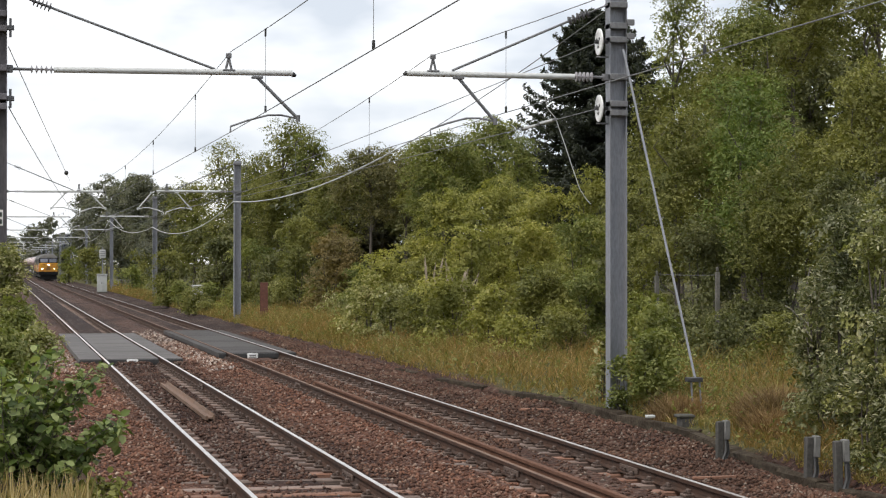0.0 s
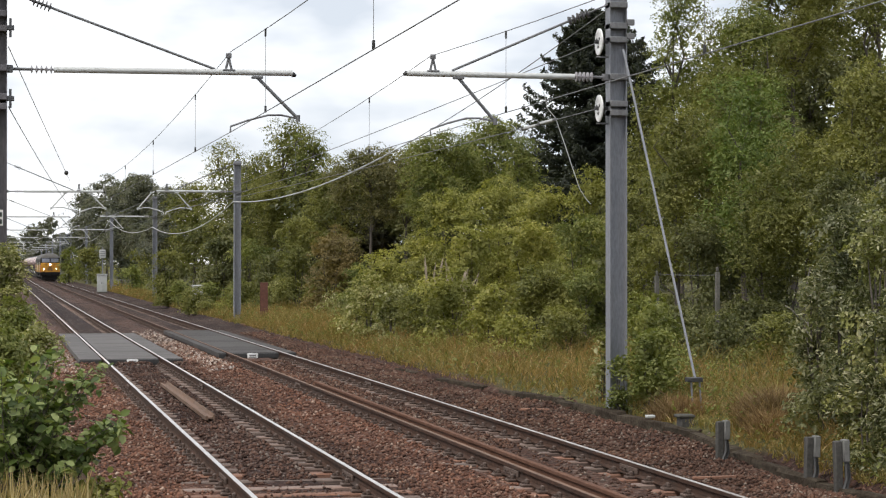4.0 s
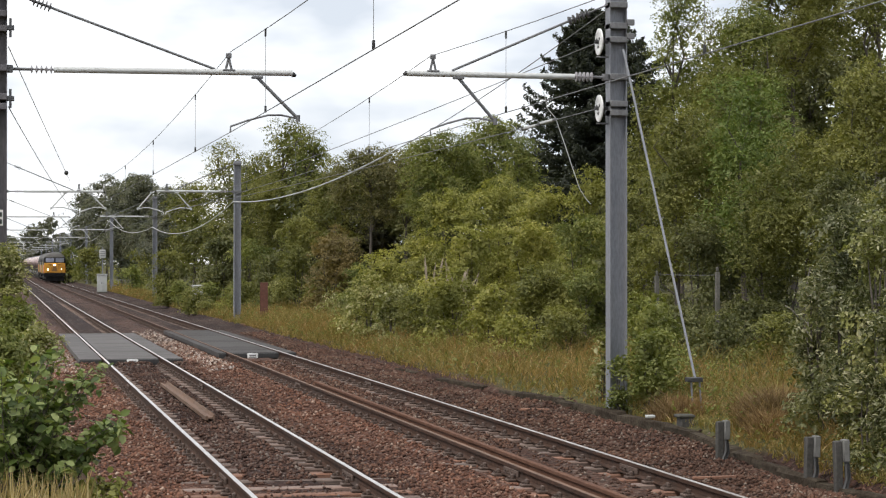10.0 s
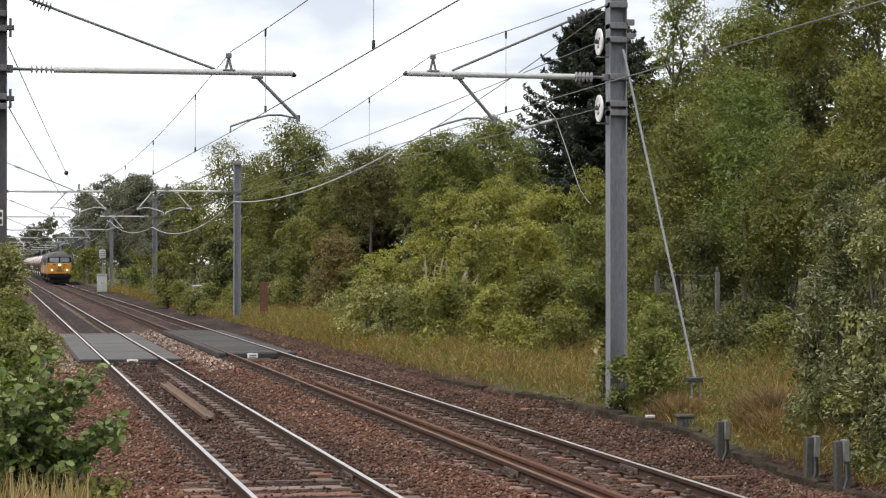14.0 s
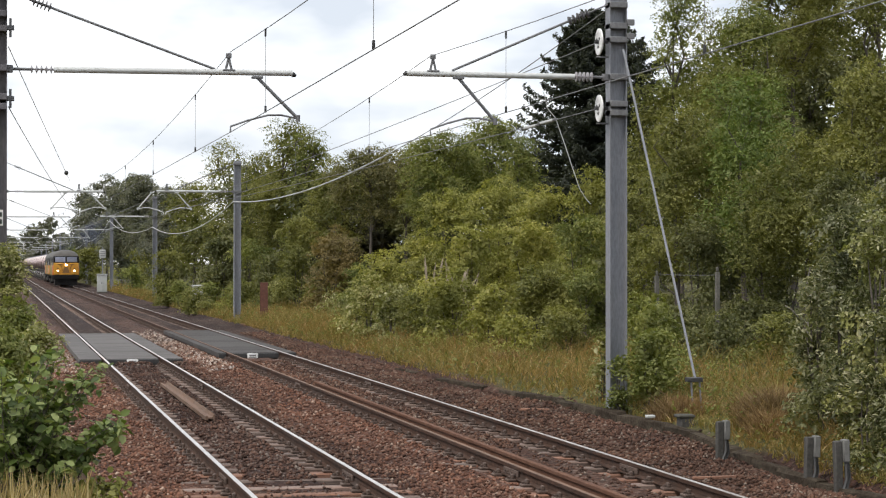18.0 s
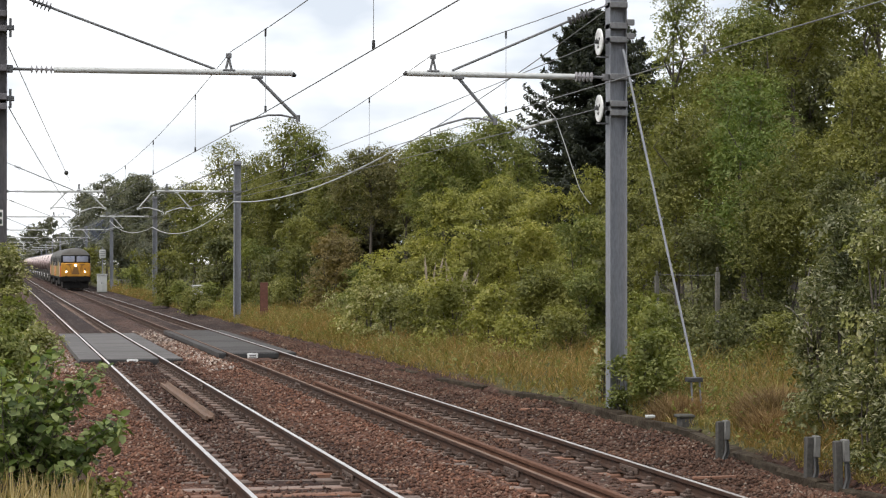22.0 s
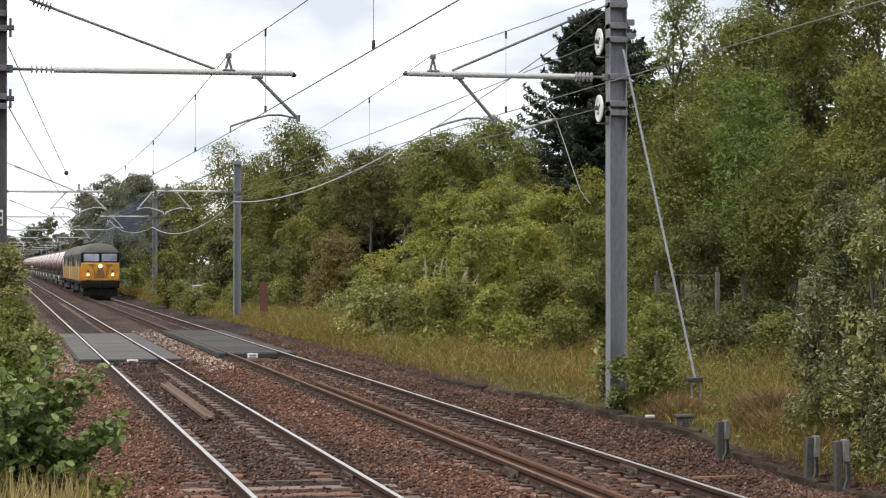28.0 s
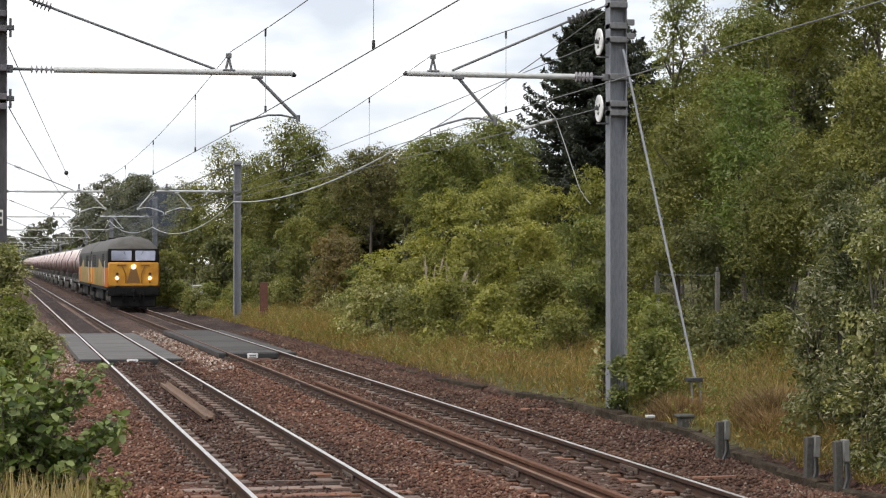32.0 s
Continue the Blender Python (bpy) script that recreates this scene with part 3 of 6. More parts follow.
def make_mast(x, y, side, top, contact_x, anchor=False, double=False, ground=-0.15, steel=None):
    """side: +1 for masts on the far side, whose arms reach back towards the rails."""
    t = thing("catenary_mast", (x, y, ground), "grey steel catenary mast with a pale cantilever arm", "mast", "overhead line masts")
    g = -ground
    col = Shape()
    hx, hy, fl, wb = 0.125, 0.15, 0.018, 0.008  # flanges look along x
    out = [(-hx, -hy), (hx, -hy), (hx, fl - hy), (wb, fl - hy), (wb, hy - fl), (hx, hy - fl), (hx, hy), (-hx, hy), (-hx, hy - fl), (-wb, hy - fl), (-wb, fl - hy), (-hx, fl - hy)]
    n = len(out)
    col.add([(b, -a, 0) for a, b in out] + [(b, -a, top + g) for a, b in out], [(i, (i + 1) % n, (i + 1) % n + n, i + n) for i in range(n)] + [(n, n + 1, n + 2, n + 11), (n + 3, n + 4, n + 9, n + 10), (n + 5, n + 6, n + 7, n + 8)])
    part("column", col, steel or M_GALV, t, smooth=False)
    part("base_plate", Shape().box(-0.25, 0.25, -0.25, 0.25, -0.25, 0.04, 0.02), M_CONC, t)
    d = -side
    zt = (5.57 if side > 0 else 5.515) + g
    for z in ((zt, zt + 1.2, zt - 0.45, zt - 0.6, zt + 0.62, zt + 0.85) if anchor else (zt, zt + 1.2)):
        part("clamp_band", Shape().box(-0.15, 0.15, -0.17, 0.17, z - 0.05, z + 0.05, 0.01), steel or M_FITTING, t)
    near, reach = abs(x - contact_x), abs(x - contact_x) + (0.40 if side > 0 else 1.0)
    i0, i1 = (0.41, 0.74) if side > 0 else (0.50, 0.88)
    part("arm_rod", Shape().tube([(d * 0.12, 0, zt), (d * (i0 + 0.02), 0, zt)], 0.024, 8).box(*sorted((d * 0.12, d * 0.24)), -0.05, 0.05, zt - 0.06, zt + 0.06, 0.012), M_FITTING, t)
    part("arm_insulator", insulator((d * i0, 0, zt), (d * i1, 0, zt), 0.085 if side > 0 else 0.065, 5), M_INSUL, t, "grey ribbed insulator")
    part("arm_tube", Shape().tube([(d * (i1 - 0.01), 0, zt), (d * reach, 0, zt + (0.0 if side > 0 else 0.02))], 0.048, 12), M_TUBE, t)
    part("end_cap", Shape().tube([(d * reach, 0, zt), (d * (reach + 0.06), 0, zt - 0.02)], [0.048, 0.02], 12), M_DARK, t, "black end cap")
    tie = near - 0.36 if side > 0 else near - 0.25
    tie = Vector((d * tie, 0, zt + 0.06))
    mt = Vector((d * 0.14, 0, zt + 1.22))
    t0, t1 = (0.74, 0.88) if side > 0 else (0.79, 0.88)
    part("tie_rod", Shape().tube([tie, tie.lerp(mt, t0 + 0.01)], 0.020, 8), M_FITTING, t)
    part("tie_insulator", insulator(tie.lerp(mt, t0), tie.lerp(mt, t1), 0.078, 5), M_DARKINSUL, t, "dark grey ribbed insulator")
    part("tie_end", Shape().tube([tie.lerp(mt, t1 - 0.01), mt], 0.016, 6), M_FITTING, t)
    br = d * (near + (-0.04 if side > 0 else -0.03))
    s = Shape().tube([(br - 0.05, 0, zt + 0.04), (br, 0, zt + 0.26)], [0.02, 0.02], 6).tube([(br + 0.05, 0, zt + 0.04), (br, 0, zt + 0.26)], [0.02, 0.02], 6)
    s.box(br - 0.10, br + 0.10, -0.05, 0.05, zt + 0.03, zt + 0.06, 0.005).box(br - 0.045, br + 0.045, -0.03, 0.03, zt + 0.24, zt + 0.32, 0.008)
    part("wire_bracket", s, M_FITTING, t)
    arms = [1] if not double else [1, -1]
    for k in arms:
        if side > 0:
            top_x, bot_x, reg_x = contact_x + 0.47 * k, contact_x + 1.09 * k, contact_x
        else:
            top_x, bot_x, reg_x = contact_x + 0.43 * k, contact_x + 1.09 * k, contact_x
        if double and k < 0:
            top_x, bot_x, reg_x = contact_x - 0.6, contact_x - 1.2, contact_x - 0.1
        a, b, c = Vector((top_x - x, 0, zt - 0.06)), Vector((bot_x - x, 0, 4.80 + g)), Vector((reg_x - x, 0, 4.57 + g))
        s = Shape().tube([a, b], 0.028, 8).box(a.x - 0.09, a.x + 0.09, -0.05, 0.05, a.z - 0.02, a.z + 0.02, 0.005)
        s.tube([b + Vector((0, 0, 0.06)), b - Vector((0, 0, 0.05))], 0.035, 8)
        part("drop_bracket", s, M_FITTING if anchor else M_TUBE, t)
        dirx = (c - b).x
        pts = [b, b + Vector((0.25 * dirx, 0, 0.055)), b + Vector((0.45 * dirx, 0, 0.05)), b + Vector((0.75 * dirx, 0, -0.04)), c + Vector((0, 0, 0.09)), c]
        part("registration_arm", Shape().tube(pts, 0.016 if anchor else 0.022, 8), M_FITTING if anchor else M_TUBE, t)
    return t


L_CONTACT = [3.606, 3.30, 3.45, 3.30, 3.45]
R_CONTACT = [6.886, 6.95, 6.82, 6.98, 6.85]
mast_l = make_mast(-0.05, SUPPORTS[0], -1, 7.2, L_CONTACT[0], True, steel=M_MASTDARK)
mast_r = make_mast(10.06, SUPPORTS[0], 1, 7.4, R_CONTACT[0], True)
for i, y in enumerate(SUPPORTS[1:]):
    make_mast(0.10, y, -1, 6.9, L_CONTACT[(i + 1) % 5], False, i == 0)
    make_mast(10.03, y, 1, 6.9, R_CONTACT[(i + 1) % 5], False, i == 0)


def wheel_disc(parent, x, z, g):
    """The white tensioning wheel on an anchor mast, turned a little towards the line."""
    q = Matrix.Translation((x, 0, z)) @ Matrix.Rotation(radians(-1), 4, "Z")
    rim = [(0.016, 0.150), (0.020, 0.195), (0.012, 0.225), (-0.012, 0.225), (-0.020, 0.195), (-0.016, 0.150)]
    s = Shape().loft([[q @ Vector((dx, r * math.cos(a), r * math.sin(a))) for dx, r in rim] for a in [2 * math.pi * k / 24 for k in range(25)]], 0, False)
    w = part("tension_wheel", s, M_WHITE, parent, "white tensioning wheel")
    part("web", Shape().tube([q @ Vector((-0.012, 0, 0)), q @ Vector((0.012, 0, 0))], 0.16, 20), M_WHITE, w)
    part("hub", Shape().tube([q @ Vector((-0.07, 0, 0)), q @ Vector((0.07, 0, 0))], 0.035, 10), M_DARK, w, "dark hub")
    for k in range(3):
        a = 2.1 * k + 0.5
        c = Vector((0, 0.085 * math.cos(a), 0.085 * math.sin(a)))
        part("lug", Shape().tube([q @ (c + Vector((-0.022, 0, 0))), q @ (c + Vector((0.022, 0, 0)))], 0.026, 8), M_DARK, w, "dark lug")
    part("wheel_bracket", Shape().box(x + 0.07, -0.12, -0.035, 0.035, z - 0.028, z + 0.028, 0.008), M_DARK, w)
    part("wheel_guard", Shape().box(x - 0.05, -0.10, -0.02, 0.02, z - 0.265, z - 0.24, 0.006), M_FITTING, w)


for z in (6.16, 5.05):
    wheel_disc(mast_r, -0.30, z + 0.15, 0.15)
    part("anchor_fitting", Shape().box(0.14, 0.26, -0.03, 0.03, z + 0.11, z + 0.19, 0.01).tube([(0.2, 0, z), (0.2, 0, z + 0.3)], 0.02, 6), M_FITTING, mast_l)


for z in (6.25, 6.48):
    part("cleat", Shape().box(0.13, 0.26, -0.2, -0.12, z + 0.10, z + 0.20, 0.01), M_FITTING, mast_r)
plate = part("number_plate", Shape().box(0.02, 0.09, -0.175, -0.165, 3.2, 3.45, 0.004), M_WHITE, mast_l, "small white number plate")
for i in range(2):
    part("marking", Shape().box(0.035, 0.075, -0.18, -0.1755, 3.23 + 0.11 * i, 3.30 + 0.11 * i, 0.002), M_DARK, plate)


def hang(p, q, sag, n=24):
    p, q = Vector(p), Vector(q)
    return [p.lerp(q, i / n) - Vector((0, 0, 4 * sag * (i / n) * (1 - i / n))) for i in range(n + 1)]


def make_line(name, xs, label, near):
    """Contact wire, carrier wire and droppers of one track; near: where the droppers of the nearest span hang."""
    ys = [-22.0] + SUPPORTS
    t = thing(name, (0, 0, 0), label, "overhead wire", "overhead line wires")
    cp, kp = [], []
    for i in range(len(ys) - 1):
        a, b = xs[(i - 1) % 5], xs[i % 5]
        sag = 0.48 if i == 0 else 0.62
        cp += hang((a, ys[i], 4.57), (b, ys[i + 1], 4.57), 0.015, 8)[:-1]
        kp += hang((a, ys[i], 5.86), (b, ys[i + 1], 5.86), sag, 16)[:-1]
        spots = near if i == 0 else [ys[i] + 5.7 + 10 * k for k in range(5)]
        for y in spots if i < 5 else ():
            f = (y - ys[i]) / (ys[i + 1] - ys[i])
            p = Vector((a + (b - a) * f, y, 4.57))
            zt = 5.86 - 4 * sag * f * (1 - f)
            d = part("dropper", Shape().tube([p, (p.x, p.y, zt)], 0.0035, 5), M_WIRE, t)
            part("contact_clip", Shape().box(p.x - 0.014, p.x + 0.014, p.y - 0.02, p.y + 0.02, p.z - 0.01, p.z + 0.08, 0.004), M_DARK, d)
            part("carrier_clip", Shape().box(p.x - 0.012, p.x + 0.012, p.y - 0.02, p.y + 0.02, zt - 0.10, zt + 0.01, 0.004), M_DARK, d)
    part("contact_wire", Shape().tube(cp, 0.0065, 6), M_WIRE, t)
    part("carrier_wire", Shape().tube(kp, 0.006, 6), M_WIRE, t)


make_line("overhead_line", L_CONTACT, "dark contact and carrier wires with thin droppers above the near track", (9.6, 19.6, 28.1))
make_line("overhead_line", R_CONTACT, "dark contact and carrier wires with thin droppers above the far track", (9.3, 19.3, 27.5))


def wire(pts, r, mat, label, name="cable"):
    single(name, Shape().tube(pts, r, 6), mat, label, "cable", "loose cables")


wire(hang((9.76, 32.6, 6.16), (7.2, 88, 4.85), 0.10), 0.008, M_WIRE, "dark tensioned anchor wire running from the mast", "anchor_wire")
wire(hang((9.76, 32.6, 5.05), (7.1, 88, 4.75), 0.12), 0.008, M_WIRE, "dark tensioned anchor wire running from the mast", "anchor_wire")
wire(hang((0.12, 32.6, 5.86), (2.9, 88, 5.96), 0.02), 0.008, M_WIRE, "dark tensioned anchor wire running from the mast", "anchor_wire")
wire(hang((0.12, 32.6, 4.92), (3.0, 88, 4.75), 0.12), 0.008, M_WIRE, "dark tensioned anchor wire running from the mast", "anchor_wire")
for y, z in ((35.4, 5.02), (36.4, 4.99)):
    t = thing("turnbuckle", (9.76 - 2.66 * (y - 32.6) / 55.4, y, z), "pale galvanised turnbuckle on a tensioned anchor wire", "turnbuckle", "turnbuckles")
    part("frame", Shape().box(-0.03, 0.03, -0.42, 0.42, -0.022, 0.022, 0.008), M_TUBE, t)
    for k in (-1, 1):
        part("eye", Shape().tube([(0, k * 0.40, 0), (0, k * 0.56, 0)], 0.026, 8), M_FITTING, t)
single("wire_insulator", Shape().tube([(2.47, 79.4 + d, 5.94 + 0.002 * d) for d in (-0.13, -0.10, -0.04, 0.04, 0.10, 0.13)], [0.012, 0.055, 0.085, 0.085, 0.055, 0.012], 12), M_DARK, "dark round insulator on a tensioned wire", "insulator")
for i in range(5):
    run = hang((9.92 if i == 0 else 9.86, SUPPORTS[i], (6.72, 5.14, 4.88, 6.4, 5.2)[i]), (9.86, SUPPORTS[i + 1], (5.14, 4.88, 6.4, 5.2, 5.2)[i]), (0.92, 0.85, 0.7, 0.7, 0.8)[i], 30)
    t = thing("return_cable", (0, 0, 0), "pale sagging cable strung from mast to mast", "cable", "return cables")
    if i == 0:
        part("lead", Shape().tube(run[:11], 0.009, 6), M_WIRE, t, "thin dark lead wire")
        run = run[10:]
    part("cable", Shape().tube(run, 0.022, 6), M_CABLE, t)
wire([(9.42, 34.9, 5.51), (9.50, 34.9, 5.21), (9.64, 34.9, 5.05), (9.82, 34.9, 4.56), (9.96, 34.9, 4.15), (10.09, 34.9, 3.79), (10.20, 34.9, 3.62), (10.29, 34.9, 3.52)], 0.008, M_CABLE, "pale loose cable hanging from an anchor wire")


def make_stay():
    t = thing("mast_stay", (10.72, 30.6, 0.23), "grey steel stay rod with its anchor plate in the grass", "stay")
    e = Vector((10.72, 30.6, 0.23))
    top = Vector((10.12, 32.4, 6.02)) - e
    low = Vector((0.02, 0.0, 0.42))
    part("rod", Shape().tube([low, top], 0.021, 8), M_GALV, t)
    part("anchor_plate", Shape().box(-0.12, 0.12, -0.1, 0.1, 0.36, 0.43, 0.01), M_DARK, t)
    for dx in (-0.05, 0.09):
        part("bolt_rod", Shape().tube([(dx, 0, 0.40), (dx + 0.04, 0, -0.2)], 0.016, 6), M_GALV, t)


make_stay()


# ---- things along the cess ----
def cess_post(x, y, h, lean):
    t = thing("cable_post", (x, y, -0.2), "short weathered post with a small grey cable box beside the edging", "post", "cable posts")
    r = Matrix.Rotation(radians(lean), 4, "Y")
    part("post", Shape().box(-0.045, 0.045, -0.045, 0.045, -0.2, h, 0.012, 0, r), M_POSTDARK, t)
    part("cable_box", Shape().box(0.047, 0.125, -0.07, 0.04, h - 0.24, h + 0.015, 0.012, 0, r), M_POSTBOX, t)
    part("conduit", Shape().tube([(0.075, -0.03, h - 0.23), (0.07, -0.06, h * 0.35), (0.02, -0.09, 0.12), (-0.02, -0.14, -0.02)], 0.024, 7), M_DARK, t)
    part("cable", Shape().tube([(0.10, -0.02, h - 0.23), (0.11, -0.05, h - 0.4), (0.03, -0.12, 0.08), (-0.12, -0.15, 0.0), (-0.35, -0.12, -0.01)], 0.014, 6), M_DARK, t)


cess_post(9.18, 25.2, 0.60, 0)
cess_post(9.21, 22.3, 0.64, 1)
cess_post(9.21, 21.4, 0.67, -2)
t = thing("anchor_block", (10.09, 29.2, -0.16), "small concrete block with a flat cap in the grass", "block")
part("block", Shape().box(-0.1, 0.1, -0.12, 0.12, -0.1, 0.30, 0.015), M_POSTDARK, t)
part("cap", Shape().box(-0.14, 0.12, -0.13, 0.13, 0.30, 0.35, 0.015), M_CONC, t)
for x, y, ln, r in ((8.42, 23.3, 0.55, 1.25), (9.0, 33.9, 0.5, 0.9)):
    single("loose_plank", Shape().box(-ln / 2, ln / 2, -0.035, 0.035, 0.0, 0.035, 0.006, 0, Matrix.Rotation(r - 1.2, 4, "Z")), M_ORANGE, "broken orange-stained batten lying on the ballast", "plank", "loose planks", loc=(x, y, ground_z(x, y)))
single("white_block", Shape().box(-0.07, 0.07, -0.05, 0.05, 0, 0.05, 0.012), M_BOXGREY, "small white block lying on the edging", "block", loc=(9.80, 30.0, 0.075))
t = thing("marker_post", (11.0, 86.5, -0.1), "rusty reddish-brown steel post standing in the grass", "post")
part("post", Shape().box(-0.15, 0.15, -0.13, -0.1, 0, 1.75, 0.005).box(-0.15, 0.15, 0.1, 0.13, 0, 1.75, 0.005).box(-0.02, 0.02, -0.1, 0.1, 0, 1.75, 0.004), M_POSTRUST, t)


def cabinet(x, y, w, h, z, label):
    t = thing("equipment_cabinet", (x, y, z), label, "cabinet", "lineside cabinets")
    part("body", Shape().box(-w / 2, w / 2, -0.35, 0.35, 0.1, h, 0.02), M_BOXGREY, t)
    part("roof", Shape().box(-w / 2 - 0.05, w / 2 + 0.05, -0.42, 0.42, h, h + 0.08, 0.02), M_BOXGREY, t)
    for k in (-1, 1):
        part("door", Shape().box(k * w / 4 - w / 4 + 0.03, k * w / 4 + w / 4 - 0.03, -0.375, -0.352, 0.2, h - 0.08, 0.006), M_BOXGREY, t)
        part("handle", Shape().box(k * 0.06 - 0.012, k * 0.06 + 0.012, -0.40, -0.375, h * 0.5, h * 0.5 + 0.14, 0.004), M_DARK, t)
    part("plinth", Shape().box(-w / 2 - 0.02, w / 2 + 0.02, -0.37, 0.37, 0, 0.1, 0.01), M_CONC, t)


cabinet(8.83, 183, 0.85, 1.6, -0.15, "light grey steel lineside cabinet with double doors")
cabinet(10.02, 106, 0.45, 1.28, -0.02, "pale grey lineside cabinet half hidden in bushes")
t = thing("lineside_sign", (9.02, 186, -0.15), "white box sign with a dark mark on a grey pole", "sign")
part("pole", Shape().tube([(0.0, 0.1, 0), (0.0, 0.1, 4.1)], 0.05, 8), M_GALV, t)
part("sign_box", Shape().box(-0.28, 0.28, -0.1, 0.1, 3.1, 3.85, 0.03), M_BOXGREY, t)
for k in range(3):
    part("marking", Shape().box(-0.2, 0.2, -0.115, -0.102, 3.26 + 0.19 * k, 3.33 + 0.19 * k, 0.003), M_FITTING, t)
t = thing("hand_rail", (10.2, 182, -0.1), "grey tubular guard rail beside the cabinet", "railing")
for k in range(3):
    part("upright", Shape().tube([(k * 0.6 - 0.6, 0, 0), (k * 0.6 - 0.6, 0, 1.1)], 0.03, 6), M_GALV, t)
for z in (0.6, 1.1):
    part("bar", Shape().tube([(-0.7, 0, z), (0.7, 0, z)], 0.028, 6), M_GALV, t)
for x, y, h in ((15.98, 44.0, 2.0), (15.03, 45.5, 1.95)):
    single("fence_post", Shape().box(-0.05, 0.05, -0.04, 0.04, -0.2, h - 0.12, 0.01).box(-0.03, 0.03, -0.03, 0.03, h - 0.125, h, 0.02), M_CONC, "thin grey concrete fence post among the bushes", "post", "fence posts", loc=(x, y, ground_z(x, y)))
single("fence_wire", Shape().tube(hang((15.03, 45.5, 2.22), (15.98, 44.0, 2.20), 0.02, 8), 0.005, 5), M_FITTING, "thin grey wire strung between the fence posts", "wire")
t = thing("dead_branch", (16.1, 39.2, ground_z(16.1, 39.2)), "pale bare dead branch among the dark bushes", "branch")
for pts in (((0, 0, -0.1), (0.10, 0, 0.7), (0.02, 0, 1.35), (0.14, 0, 1.9)), ((0.06, 0, 0.75), (-0.30, -0.05, 1.05), (-0.42, -0.05, 1.12)), ((0.03, 0, 1.25), (0.34, 0, 1.45), (0.46, 0, 1.42)), ((0.10, 0, 0.6), (0.45, -0.1, 0.78), (0.62, -0.1, 0.74))):
    part("twig", Shape().tube(pts, [0.022 - 0.004 * k for k in range(len(pts))], 6), M_TWIG, t)
single("loose_plank", Shape().box(-0.08, 0.08, -0.9, 0.9, 0, 0.06, 0.01), M_RUST_BRIGHT, "rusty loose plank lying at the edge of the grass", "plank", loc=(9.55, 81, -0.02))
single("fence_stub", Shape().box(-0.02, 0.02, -0.02, 0.02, 0, 1.5, 0.005), M_FITTING, "thin grey post standing among the weeds", "post", loc=(0.58, 40.0, 0.2))


# ---- plants ----
def unit(v):
    return v / np.maximum(1e-9, np.linalg.norm(v, axis=-1, keepdims=True))


def leaf_mesh(name, c, n, size, rng, mat, slim=0.45, full=False):
    """Folded leaves: c their places, n the way their faces look, size their lengths; full: with a rounded, pointed outline."""
    k = len(c)
    r = rng.standard_normal((k, 3))
    r[:, 2] -= 0.5
    d = unit(r - n * (r * n).sum(-1, keepdims=True))
    s = np.cross(n, d)
    L = size[:, None]
    base, tip = c - d * L * 0.5, c + d * L * 0.5 - n * L * 0.12
    if full:
        keel = c - d * L * 0.05 - n * L * 0.05
        low, high = c - d * L * 0.30 + n * L * 0.05, c + d * L * 0.12 + n * L * 0.03
        v = np.stack([base, low + s * L * slim * 0.42, high + s * L * slim * 0.46, tip, high - s * L * slim * 0.46, low - s * L * slim * 0.42, keel], 1).reshape(-1, 3)
        q = np.arange(k)[:, None] * 7
        tris = np.concatenate([q + np.array([[6, (i + 1) % 6, i]]) for i in range(6)], 1).reshape(-1, 3)
        return tri_mesh(name, v, tris, mat)
    mid = c - d * L * 0.06 + n * L * 0.10
    v = np.stack([base, mid + s * L * slim * 0.5, tip, mid - s * L * slim * 0.5], 1).reshape(-1, 3)
    q = np.arange(k)[:, None] * 4
    tris = np.concatenate([q + np.array([[0, 2, 1]]), q + np.array([[0, 3, 2]])], 1).reshape(-1, 3)
    return tri_mesh(name, v, tris, mat)


